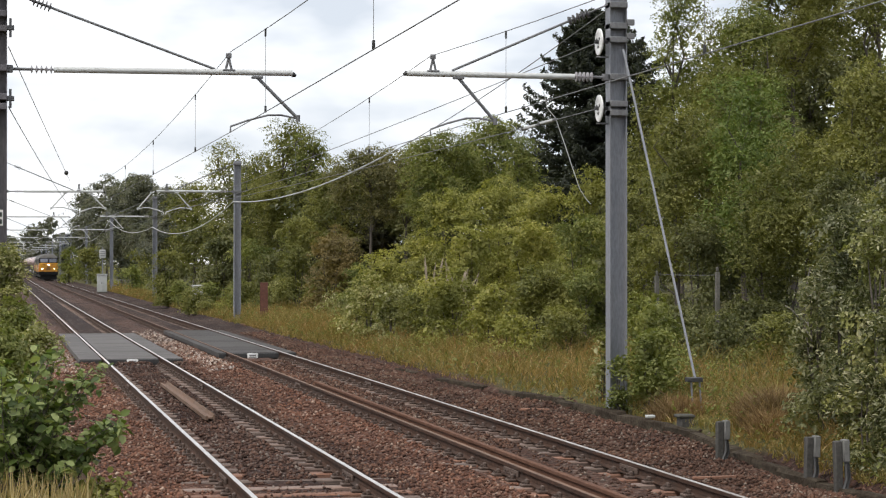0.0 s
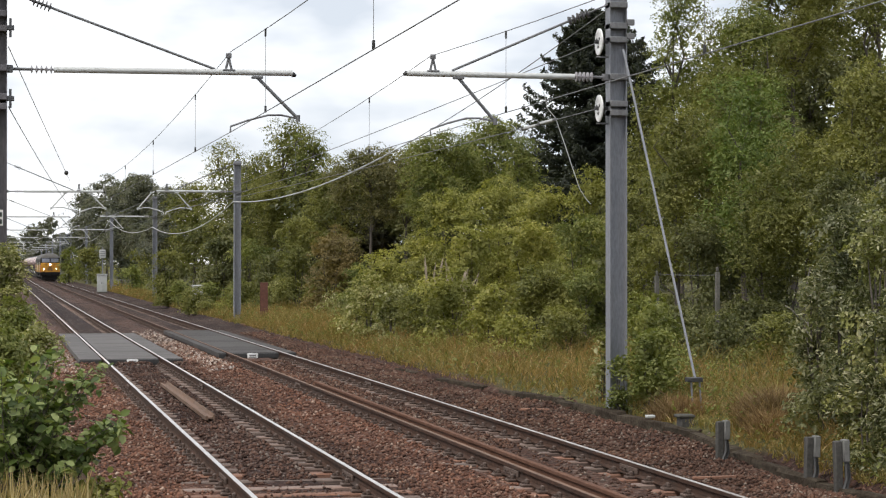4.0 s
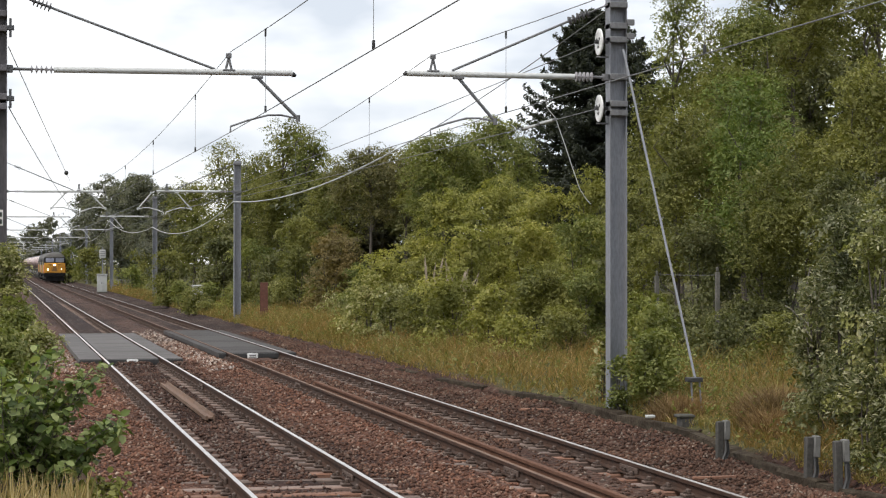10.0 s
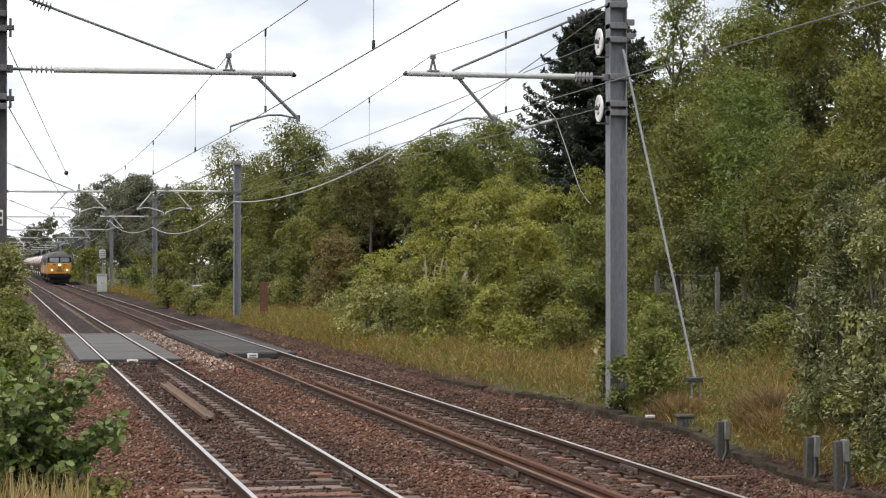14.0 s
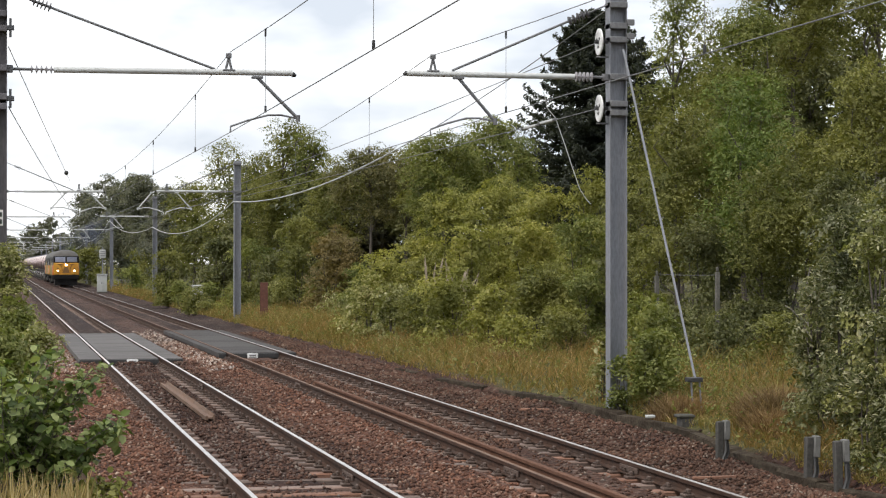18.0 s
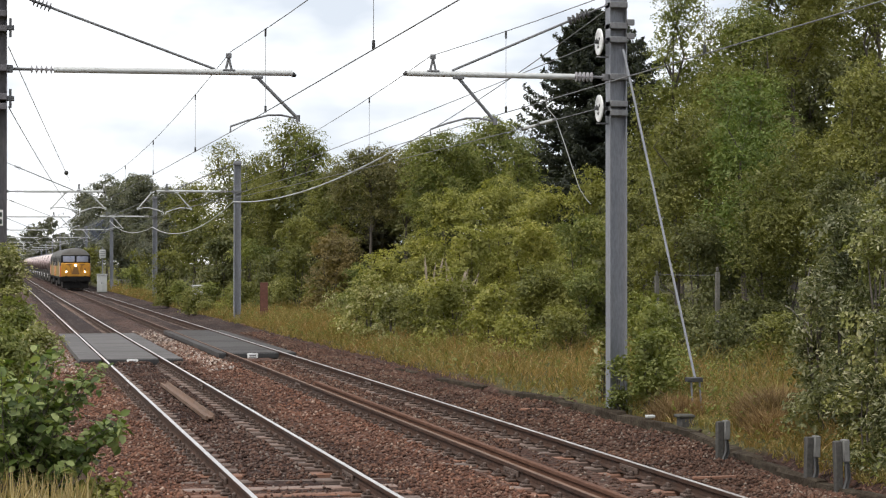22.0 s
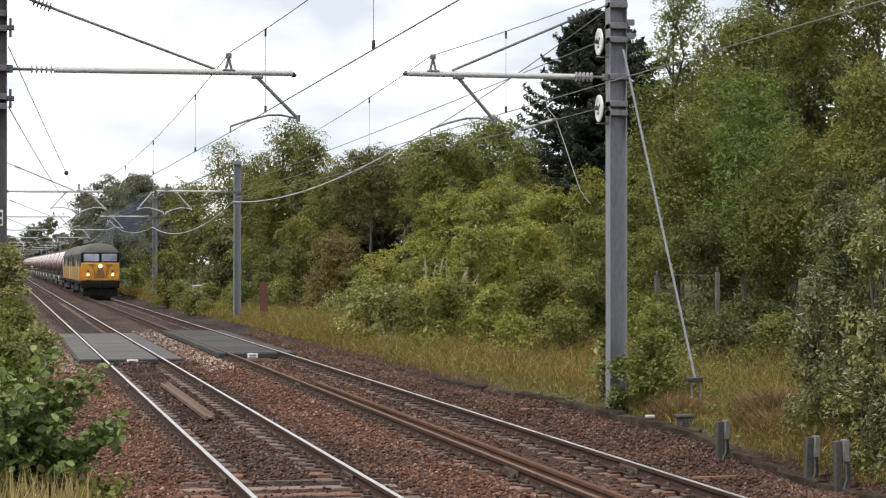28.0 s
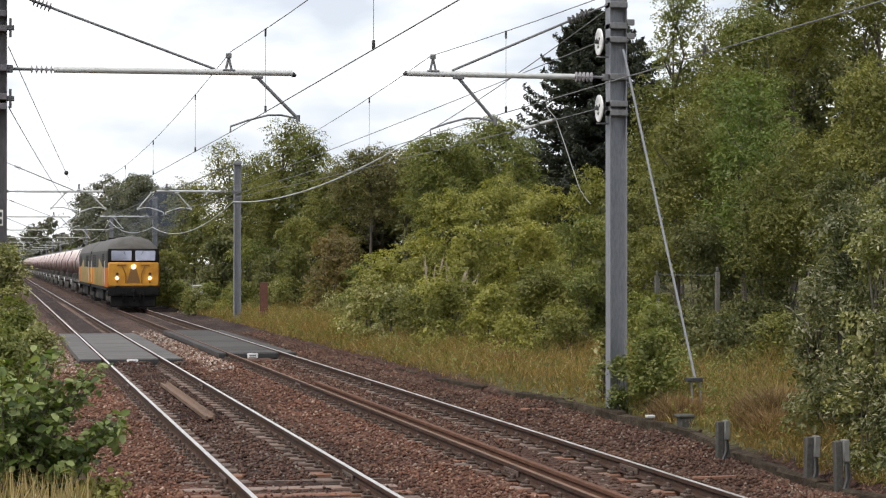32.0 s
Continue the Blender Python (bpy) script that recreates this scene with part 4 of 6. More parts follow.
def make_plant(kind, name, x, y, h, w, leaf_kind, seed, count, size, low=0.0, label="", group="", slim=0.45, loose=1.0, z=None):
    """A tree or bush of height h and width w. low: where the crown begins; loose: how open its outline is.
    The crown is a heap of boughs, each bough carries flat drooping sprays, and each spray its leaves."""
    rng = np.random.default_rng(seed)
    gz = ground_z(x, y) if z is None else z
    t = thing(name, (x, y, gz), label, "tree" if kind == "tree" else "bush", group)
    tree = kind == "tree"
    rz = (h - low) / 2 if tree else h - low
    zc = (low + h) / 2 if tree else low
    ax = np.array([w / 2, w / 2, rz])
    bough = min(0.42 * w / 2 + 0.10, 0.40 * rz + 0.10, 1.1)
    nb = int(min(80, max(8, w * (h - low) / bough ** 2 * (1.15 if tree else 0.65))))
    v = unit(rng.standard_normal((nb, 3)))
    if not tree:
        v[:, 2] = np.abs(v[:, 2]) * 1.1 - 0.05
    far_in = 0.30 + 0.74 * rng.random(nb) ** 0.5
    # a few boughs make the top
    v[:3] = unit(np.array([[0.05, 0, 1], [0.45, -0.3, 1], [-0.45, -0.2, 1]]))
    far_in[:3] = 1.02
    cen = v * far_in[:, None] * np.maximum(ax - bough * (0.70 if tree else 0.80), 0.06) + np.array([0, 0, zc])
    rad = bough * (0.70 + 0.50 * rng.random(nb))
    # sprays on the boughs, most of them on the outer and upper faces
    rs = (0.13 + 0.0024 * y) * min(1.0, 0.45 + 0.25 * w)
    ns = int(min(3500, max(30, 2.6 * nb * (bough / rs) ** 2)))
    on = rng.choice(nb, ns, p=rad ** 2 / (rad ** 2).sum())
    u = unit(rng.standard_normal((ns, 3)) + 0.55 * v[on] + np.array([0, -0.25, 0.35]))
    out = 0.70 + 0.38 * rng.random(ns) + 0.24 * loose * rng.random(ns) ** 5
    spc = cen[on] + u * (rad[on] * out)[:, None] * np.array([1, 1, 0.85])
    spn = unit(0.50 * u + np.array([0, 0, 0.85]) + 0.25 * rng.standard_normal((ns, 3)))
    spr = rs * (0.6 + 0.8 * rng.random(ns))
    pick = rng.choice(ns, count, p=spr ** 2 / (spr ** 2).sum())
    g = unit(rng.standard_normal((count, 3))) * rng.random((count, 1)) ** 0.45
    nn = spn[pick]
    flat = g - nn * (g * nn).sum(-1, keepdims=True) * 0.74
    p = spc[pick] + flat * spr[pick][:, None]
    p[:, 2] -= 0.35 * (flat ** 2).sum(-1) * spr[pick]
    n = unit(nn + 0.36 * rng.standard_normal((count, 3)))
    sz = size * (0.6 + 0.8 * rng.random(count))
    # inner leaves
    k = int(count * 0.20)
    iu = unit(rng.standard_normal((k, 3)))
    ib = rng.integers(0, nb, k)
    p[:k] = cen[ib] + iu * (rad[ib] * (0.25 + 0.5 * rng.random(k)))[:, None]
    sz[:k] *= 1.9
    n[:k] = unit(rng.standard_normal((k, 3)))
    p[:, 2] = np.where(p[:, 2] < 0.02, 0.02 + 0.2 * rng.random(count), p[:, 2])
    part("crown" if tree else "foliage", leaf_mesh("leaves", p, n, sz, rng, LEAF[leaf_kind], slim), None, t)
    r0 = 0.011 * h if tree else min(0.03, 0.012 * h)
    if tree:
        s = Shape()
        bend = rng.uniform(-0.03, 0.03, 2) * h
        pts = [(0, 0, -0.2), (bend[0] * 0.3, bend[1] * 0.3, h * 0.25), (bend[0], bend[1], h * 0.5), (bend[0] * 0.8, bend[1] * 1.3, h * 0.86)]
        s.tube(pts, [r0 * 1.25, r0, r0 * 0.65, r0 * 0.15], 9)
        part("trunk", s, M_BARK, t)
        for k in range(min(7, nb)):
            s = Shape()
            e = cen[k]
            b = np.array(pts[1]) * 0.5 + np.array(pts[2]) * 0.5
            b[2] = max(h * 0.18, min(h * 0.7, e[2] - 0.2 * h))
            m = (b + e) / 2 + rng.standard_normal(3) * 0.03 * h
            s.tube([b, m, e], [r0 * 0.40, r0 * 0.25, r0 * 0.08], 5)
            for q in range(4):
                s.tube([m * 0.4 + e * 0.6, e + unit(rng.standard_normal(3) + v[k]) * rad[k] * 0.9], [r0 * 0.10, r0 * 0.04], 4)
            part("limb", s, M_BARK, t)
    else:
        for k in range(min(5, nb)):
            e = cen[k]
            m = e * np.array([0.4, 0.4, 0.55]) + rng.standard_normal(3) * 0.05
            part("stem", Shape().tube([(0.1 * v[k, 0], 0.1 * v[k, 1], -0.1), m, e], [r0, r0 * 0.7, r0 * 0.2], 6), M_BARK, t)
    return t


def make_conifer(x, y, h, w, seed):
    """Tiers of long boughs with flat fronds, their tips turned up."""
    rng = np.random.default_rng(seed)
    t = thing("conifer_tree", (x, y, ground_z(x, y)), "dark green conifer with ragged layered branches", "tree")
    part("trunk", Shape().tube([(0, 0, -0.2), (0.1, 0, h * 0.5), (0, 0.05, h * 0.97)], [0.25, 0.15, 0.03], 9), M_BARK, t)
    nb, per = 300, 210
    f = np.linspace(0.0, 1.0, nb) ** 0.92
    zb = h * (0.22 + 0.765 * f)
    ln = w / 2 * np.clip(1.0 * (1 - f) ** 0.44 + 0.03, 0, 0.97) * (0.74 + 0.36 * rng.random(nb))
    az = np.arange(nb) * 2.399 + 0.5 * rng.random(nb)
    P, N = [], []
    for k in range(nb):
        d, side = np.array([math.cos(az[k]), math.sin(az[k]), 0]), np.array([-math.sin(az[k]), math.cos(az[k]), 0])
        a = rng.random(per) ** 0.75
        rise = rng.uniform(0.05, 0.35)

        def height(q):
            return zb[k] + ln[k] * (rise * q - 0.45 * q * q + 0.38 * q ** 4)

        wide = (0.14 + 0.26 * ln[k]) * (1.02 - a) ** 0.55 + 0.05
        sd = rng.uniform(-1, 1, per) * wide
        q = d * (ln[k] * a)[:, None] + side * sd[:, None] + np.array([0, 0, 1.0]) * (height(a) - 0.35 * np.abs(sd) + 0.06 * rng.standard_normal(per))[:, None]
        P.append(q)
        N.append(unit(rng.standard_normal((per, 3)) * 0.45 + np.array([0, 0, 0.8]) + 0.3 * d))
        if k % 6 == 0:
            part("limb", Shape().tube([(d * ln[k] * g + np.array([0, 0, height(g)])) for g in (0.0, 0.5, 0.95)], [0.05, 0.03, 0.01], 4), M_BARK, t)
    P, N = np.concatenate(P), np.concatenate(N)
    part("crown", leaf_mesh("leaves", P, N, 0.26 * (0.6 + 0.8 * rng.random(len(P))), rng, LEAF["conifer"], 0.34), None, t)


SEED = [100]


def plant(name, x, y, h, w, leaf_kind, low, label, dense=1.0, loose=1.0):
    SEED[0] += 1
    tree = name == "tree"
    size = 0.050 + 0.00054 * y if y < 130 else 0.0011 * y - 0.02
    if leaf_kind in ("willow", "pale"):
        size *= 1.05
    if leaf_kind in ("deep", "hollow_shade") and (y > 99 or 65 < y < 80):
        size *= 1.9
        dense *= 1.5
    count = int(dense * 1.92 * 0.8 * w * (h - low) / (0.25 * size * size))
    make_plant("tree" if tree else "bush", name, x, y, h, w, leaf_kind, SEED[0], count, size, low, label, "lineside trees" if tree else "lineside bushes", 0.40 if leaf_kind == "willow" else 0.5, loose)


# name, x, y, height, width, leaf, crown base, label, density, openness
plant("tree", 24.33, 60, 10.71, 4.61, "olive", 6.6, "tall olive green broadleaf tree high on the bank", 1, 1)
plant("tree", 26.10, 58, 11.52, 5.28, "olive", 7.2, "tall olive green broadleaf tree high on the bank", 0.85, 1)
plant("tree", 20.61, 60, 9.85, 2.56, "fresh", 2.2, "tall open-crowned tree with thin upper branches", 0.85, 1.7)
plant("tree", 21.04, 58, 8.82, 2.47, "olive", 2.2, "tall olive green tree with an open top", 0.85, 1.5)
plant("tree", 21.31, 56, 8.99, 3.02, "fresh", 2.5, "tall bright green broadleaf tree on the bank", 0.95, 1.3)
plant("tree", 19.45, 60, 7.24, 1.71, "olive", 1.3, "slender olive green tree with gaps in its crown", 0.6, 1.7)
plant("tree", 18.35, 48.5, 6.35, 3.03, "vivid", 1.2, "bright green broadleaf tree on the bank", 1, 1)
plant("tree", 17.09, 50, 6.06, 2.84, "olive", 1.0, "olive green broadleaf tree leaning over the bank", 1, 1)
plant("tree", 19.21, 43, 6.15, 3.18, "olive", 0.9, "olive green broadleaf tree leaning over the bank", 1, 1)
plant("tree", 18.53, 45, 4.75, 2.81, "olive", 0.8, "olive green broadleaf tree on the bank", 1, 1)
plant("tree", 17.86, 46, 4.02, 2.22, "olive", 0.8, "young green tree under the tall ones", 0.9, 1)
plant("tree", 29.38, 70, 10.43, 8.36, "deep", 0.7, "dark green tree behind the bank", 1.3, 1)
plant("tree", 25.87, 70, 8.70, 6.37, "deep", 0.7, "dark green tree behind the bank", 1.2, 1)
plant("tree", 27.28, 66, 8.92, 4.13, "deep", 2.3, "dark green tree behind the bank", 0.9, 1)
plant("tree", 24.39, 74, 5.82, 4.84, "deep", 0.7, "dark green tree behind the bank", 1.1, 1)
plant("bush", 16.82, 52, 2.93, 2.51, "olive", 0.0, "olive green bush behind the tall mast", 1, 1)
# bushes under the trees take the darker leaf to paint the shaded hollow
plant("bush", 16.53, 47, 2.95, 2.14, "deep", 0.0, "dense bush under the tall trees, leaves darkened for the shade there", 1, 1)
plant("bush", 18.63, 50, 2.05, 2.27, "deep", 0.0, "dense bush under the tall trees, leaves darkened for the shade there", 1, 1)
plant("bush", 18.90, 47, 2.13, 2.14, "deep", 0.0, "dense bush under the tall trees, leaves darkened for the shade there", 1, 1)
plant("bush", 17.25, 45, 1.15, 2.69, "deep", 0.0, "dense bush under the tall trees, leaves darkened for the shade there", 1, 1)
plant("bush", 16.43, 38, 3.86, 2.38, "deep", 0.0, "tall dark green bush on the bank", 1, 1)
plant("bush", 15.51, 34, 3.49, 1.93, "olive", 0.0, "tall olive green bush on the bank", 1, 1)
# the darker leaf again stands in for shade on these two
plant("bush", 15.10, 44, 1.14, 1.63, "deep", 0.0, "low bush under the trees, leaves darkened for the shade there", 1, 1)
plant("bush", 15.50, 42.5, 1.04, 1.88, "deep", 0.0, "low bush under the trees, leaves darkened for the shade there", 1, 1)
plant("bush", 15.77, 40, 1.05, 1.41, "olive", 0.0, "low olive green bush under the trees", 1, 1)
plant("tree", 13.66, 126, 9.84, 3.76, "olive", 2.1, "thin-crowned dull green tree with gaps", 0.6, 1.8)
plant("tree", 14.35, 120, 7.78, 4.09, "deep", 0.8, "dark green tree beside the line", 1, 1)
plant("tree", 15.80, 114, 10.25, 4.86, "olive", 2.0, "tall green tree behind a catenary mast", 1, 1)
plant("tree", 16.69, 112, 9.18, 3.18, "fresh", 1.8, "slender green tree on the bank", 1, 1)
plant("tree", 14.84, 117, 8.43, 3.83, "olive", 1.1, "olive green tree beside the line", 1, 1)
plant("tree", 17.68, 98, 7.62, 4.46, "dull", 3.6, "rounded dull green tree over a dark hollow", 1.2, 1)
plant("tree", 16.98, 104, 7.30, 3.70, "olive", 1.8, "rounded olive green tree on the bank", 1, 1)
plant("tree", 19.85, 100, 7.35, 3.70, "dull", 3.4, "rounded dull green tree on the bank", 1.2, 1)
# these thickets fill the hollow; its shade is painted into their leaves
plant("bush", 19.48, 108, 6.86, 7.06, "hollow_shade", 0.0, "thicket behind the bank with the hollow's shade in its leaf colour", 1.7, 1)
plant("bush", 19.19, 109, 5.93, 4.65, "hollow_shade", 0.0, "thicket behind the bank with the hollow's shade in its leaf colour", 2.2, 1)
plant("bush", 21.45, 104, 6.59, 5.62, "deep", 0.0, "dark green thicket behind the bank", 1.4, 1)
plant("bush", 17.18, 110, 6.86, 5.63, "deep", 0.0, "dark green thicket behind the bank", 1.3, 1)
plant("bush", 16.16, 121, 7.65, 6.19, "deep", 0.0, "dark green thicket behind the bank", 1.3, 1)
plant("bush", 12.81, 128, 4.99, 6.19, "deep", 0.0, "dark green thicket beside the line", 0.7, 1)
plant("tree", 19.74, 90, 7.47, 3.97, "fresh", 2.4, "dense green round-topped tree", 1.2, 1)
plant("tree", 22.28, 92, 8.17, 4.05, "fresh", 2.3, "dense green round-topped tree", 1.2, 1)
plant("tree", 22.61, 88, 7.09, 2.38, "fresh", 2.3, "green tree beside a dark conifer", 1, 1)
plant("tree", 19.68, 95, 7.14, 2.43, "olive", 2.5, "olive green tree with a pointed top", 1, 1)
plant("bush", 23.72, 104, 7.43, 7.39, "deep", 0.0, "dark green thicket behind the bank", 1.1, 1)
plant("bush", 26.87, 102, 6.69, 6.96, "deep", 0.0, "dark green thicket behind the bank", 1, 1)
plant("bush", 31.13, 104, 6.98, 7.69, "deep", 0.0, "dark green thicket behind the bank", 0.5, 1)
plant("bush", 14.67, 66, 4.61, 2.91, "lime", 0.0, "arching yellow-green bush on the bank", 1, 1.3)
plant("bush", 17.00, 69, 4.79, 3.83, "lime", 0.0, "arching yellow-green bush on the bank", 1, 1.3)
plant("bush", 17.94, 66, 4.39, 2.91, "lime", 0.0, "yellow-green bush beneath a dark conifer", 1, 1.3)
plant("bush", 18.57, 63, 4.77, 2.69, "lime", 0.0, "yellow-green bush beside the tall mast", 1, 1.3)
plant("bush", 13.96, 67, 3.41, 2.67, "lime", 0.0, "arching yellow-green bush on the bank", 1, 1.3)
plant("bush", 17.78, 57, 3.95, 1.94, "olive", 0.0, "olive green bush behind the tall mast", 1, 1)
plant("bush", 13.90, 60, 3.47, 3.07, "lime", 0.0, "leafy yellow-green bush on the bank", 1, 1.3)
plant("bush", 15.63, 60, 3.40, 3.24, "lime", 0.0, "leafy yellow-green bush on the bank", 1, 1.3)
plant("bush", 16.46, 57, 3.40, 2.67, "fresh", 0.0, "green bush beside the tall mast", 1, 1)
plant("bush", 12.41, 58.5, 2.72, 2.16, "olive", 0.0, "leafy olive green bush on the bank", 1, 1)
plant("bush", 12.15, 55, 2.05, 2.97, "lime", 0.0, "leafy yellow-green bush at the edge of the grass", 1, 1)
plant("bush", 12.23, 50.5, 1.74, 1.36, "lime", 0.0, "yellow-leaved bush at the edge of the grass", 1, 1)
plant("bush", 14.20, 53, 2.18, 2.86, "olive", 0.0, "leafy green bush at the edge of the grass", 1, 1)
plant("bush", 14.73, 50.5, 1.96, 1.87, "fresh", 0.0, "leafy green bush at the edge of the grass", 1, 1)
plant("bush", 13.64, 48.5, 1.30, 2.07, "olive", 0.0, "low olive green bush at the edge of the grass", 1, 1)
plant("bush", 15.49, 51, 2.05, 1.74, "deep", 0.0, "dark green bush behind the mast", 1, 1)
plant("bush", 12.27, 48.5, 1.13, 1.52, "lime", 0.0, "low yellow-green bush at the edge of the grass", 1, 1)
plant("bush", 12.28, 64.5, 2.66, 2.75, "lime", 0.0, "bright yellow-green bush at the edge of the grass", 1, 1)
plant("bush", 12.05, 69, 2.27, 1.67, "fresh", 0.0, "leafy green bush at the edge of the grass", 1, 1)
plant("bush", 10.82, 60, 1.98, 1.54, "pale", 0.0, "pale-leaved low bush at the edge of the grass", 1, 1)
plant("bush", 11.08, 58, 1.78, 1.40, "pale", 0.0, "pale-leaved low bush at the edge of the grass", 1, 1)
plant("bush", 10.53, 61, 1.39, 1.21, "pale", 0.0, "pale-leaved low bush at the edge of the grass", 1, 1)
plant("bush", 11.66, 56.5, 1.71, 1.93, "olive", 0.0, "olive green bush in front of willowherb", 1, 1)
plant("bush", 14.12, 88, 3.83, 3.50, "brown", 0.0, "brownish fading bush on the bank", 1, 1)
plant("bush", 13.61, 94, 4.41, 3.21, "olive", 0.0, "rounded olive green lineside bush", 1, 1)
plant("bush", 12.96, 97, 2.99, 3.17, "deep", 0.0, "dense dark green lineside bush", 1, 1)
plant("bush", 12.18, 100, 3.45, 2.98, "fresh", 0.0, "leafy fresh green lineside bush", 1, 1)
plant("bush", 13.63, 96, 1.68, 3.55, "pale", 0.0, "low leafy green lineside bush", 1, 1)
plant("bush", 14.11, 90, 1.44, 2.94, "olive", 0.0, "low olive green lineside bush", 1, 1)
plant("bush", 13.98, 84, 1.10, 2.27, "pale", 0.0, "low pale-leaved lineside bush", 1, 1)
plant("bush", 11.25, 34.6, 1.86, 1.38, "fresh", 0.0, "leafy green bush round the foot of the mast", 1, 1)
plant("bush", 10.93, 33.4, 1.75, 1.28, "fresh", 0.0, "leafy green bush beside the mast", 1, 1)
plant("bush", 10.47, 32, 1.47, 1.27, "fresh", 0.0, "leafy green bush at the foot of the mast", 1, 1)
plant("bush", 10.02, 32.25, 1.05, 0.48, "fresh", 0.0, "leafy green shoots against the foot of the mast", 0.8, 1)
plant("bush", 10.39, 34.5, 1.17, 0.55, "pale", 0.0, "pale-leaved weeds at the foot of the mast", 0.7, 1)
plant("willow_bush", 10.84, 25, 3.13, 1.53, "willow", 0.0, "grey-green willow bush at the edge of the cess", 1, 1.4)
plant("willow_bush", 11.02, 24, 3.43, 1.36, "willow", 0.0, "grey-green willow bush at the edge of the cess", 1, 1.4)
plant("willow_bush", 10.78, 25.8, 2.27, 0.95, "willow", 0.0, "grey-green willow bush at the edge of the cess", 1, 1.4)
plant("willow_bush", 10.37, 23.3, 2.10, 1.14, "willow", 0.0, "grey-green willow bush at the edge of the cess", 1, 1.4)
plant("willow_bush", 10.10, 21.8, 2.00, 1.18, "willow", 0.0, "grey-green willow bush at the edge of the cess", 1, 1.4)
plant("willow_bush", 9.91, 22.2, 1.27, 0.82, "willow", 0.0, "grey-green willow bush at the edge of the cess", 0.8, 1.4)
# added bush whose pale leaf colour stands for sunlit willow tops
plant("bush", 10.34, 23, 2.96, 0.92, "pale", 0.0, "tall pale bush added among the willows as their lit upper part", 1, 1)
plant("bush", 10.31, 24.4, 0.90, 0.87, "deep", 0.0, "dark green weeds under the willow bushes", 0.7, 1)
plant("tree", 12.67, 136, 7.80, 4.88, "olive", 0.2, "rounded olive green tree beside the line", 1.1)
# trees far along the line, with the haze painted into their leaves
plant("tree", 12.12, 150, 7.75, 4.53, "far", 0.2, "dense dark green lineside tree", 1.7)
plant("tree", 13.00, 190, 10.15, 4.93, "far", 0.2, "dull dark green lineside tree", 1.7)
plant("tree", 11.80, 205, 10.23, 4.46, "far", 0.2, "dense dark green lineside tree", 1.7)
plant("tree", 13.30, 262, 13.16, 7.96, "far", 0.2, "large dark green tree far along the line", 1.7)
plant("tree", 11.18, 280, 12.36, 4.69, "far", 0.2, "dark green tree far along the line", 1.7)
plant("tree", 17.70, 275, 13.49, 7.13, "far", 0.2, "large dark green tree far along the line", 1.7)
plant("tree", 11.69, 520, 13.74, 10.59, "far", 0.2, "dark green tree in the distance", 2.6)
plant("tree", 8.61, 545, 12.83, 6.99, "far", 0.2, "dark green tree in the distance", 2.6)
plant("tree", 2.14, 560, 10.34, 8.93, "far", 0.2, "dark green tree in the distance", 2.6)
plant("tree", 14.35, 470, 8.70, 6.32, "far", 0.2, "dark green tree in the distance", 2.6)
plant("bush", 12.00, 113, 3.76, 2.82, "deep", 0, "dark green bush behind a mast", 1.1)
plant("bush", 9.54, 118, 3.35, 2.59, "olive", 0, "rounded olive green lineside bush", 1.1)
plant("bush", 10.03, 235, 4.12, 4.57, "olive", 0, "olive green lineside bush far along the line", 1.1)
plant("bush", 12.67, 220, 4.00, 3.83, "lime", 0, "yellow-green lineside bush far along the line", 1.1)
plant("bush", 12.08, 180, 3.61, 3.05, "olive", 0, "rounded olive green lineside bush", 1.1)
plant("bush", 11.71, 150, 3.83, 2.63, "olive", 0, "rounded olive green lineside bush", 1.1)
plant("bush", 8.76, 270, 4.91, 3.05, "fresh", 0, "green lineside bush far along the line", 1.1)
plant("bush", 11.55, 310, 6.27, 3.68, "olive", 0, "olive green lineside bush far along the line", 1.1)
plant("bush", 9.67, 112, 1.45, 1.66, "fresh", 0, "low leafy green lineside bush", 1.1)
plant("bush", 9.41, 101, 1.33, 2.34, "olive", 0, "low olive green lineside bush", 1.1)
plant("bush", 10.47, 104, 1.43, 1.44, "fresh", 0, "low leafy green lineside bush", 1.1)
plant("bush", 11.50, 98, 1.55, 2.30, "olive", 0, "low olive green lineside bush", 1.1)
plant("bush", 10.85, 100, 0.75, 1.67, "lime", 0, "low yellow-green lineside bush", 1.1)
plant("bush", 10.27, 165, 2.25, 2.43, "fresh", 0, "leafy fresh green lineside bush", 1.1)
make_conifer(28.44, 95, 13.81, 10.2, 51)
# broad-leaved growth at the platform end
for x, y, h, w, leaves, low, seed in ((-0.16, 13.5, 1.05, 0.50, 700, 0.15, 301), (0.04, 13.5, 0.72, 0.50, 600, 0.1, 304), (0.0, 13.4, 0.45, 0.50, 600, 0.05, 306), (0.34, 13.4, 0.40, 0.36, 260, 0.08, 303)):
    make_plant("bush", "broadleaf_bush", x, y, h, w, "broad", seed, leaves, 0.075, low, "broad-leaved green bush at the platform end", "platform bushes", 0.55, 1.6, 0.92)


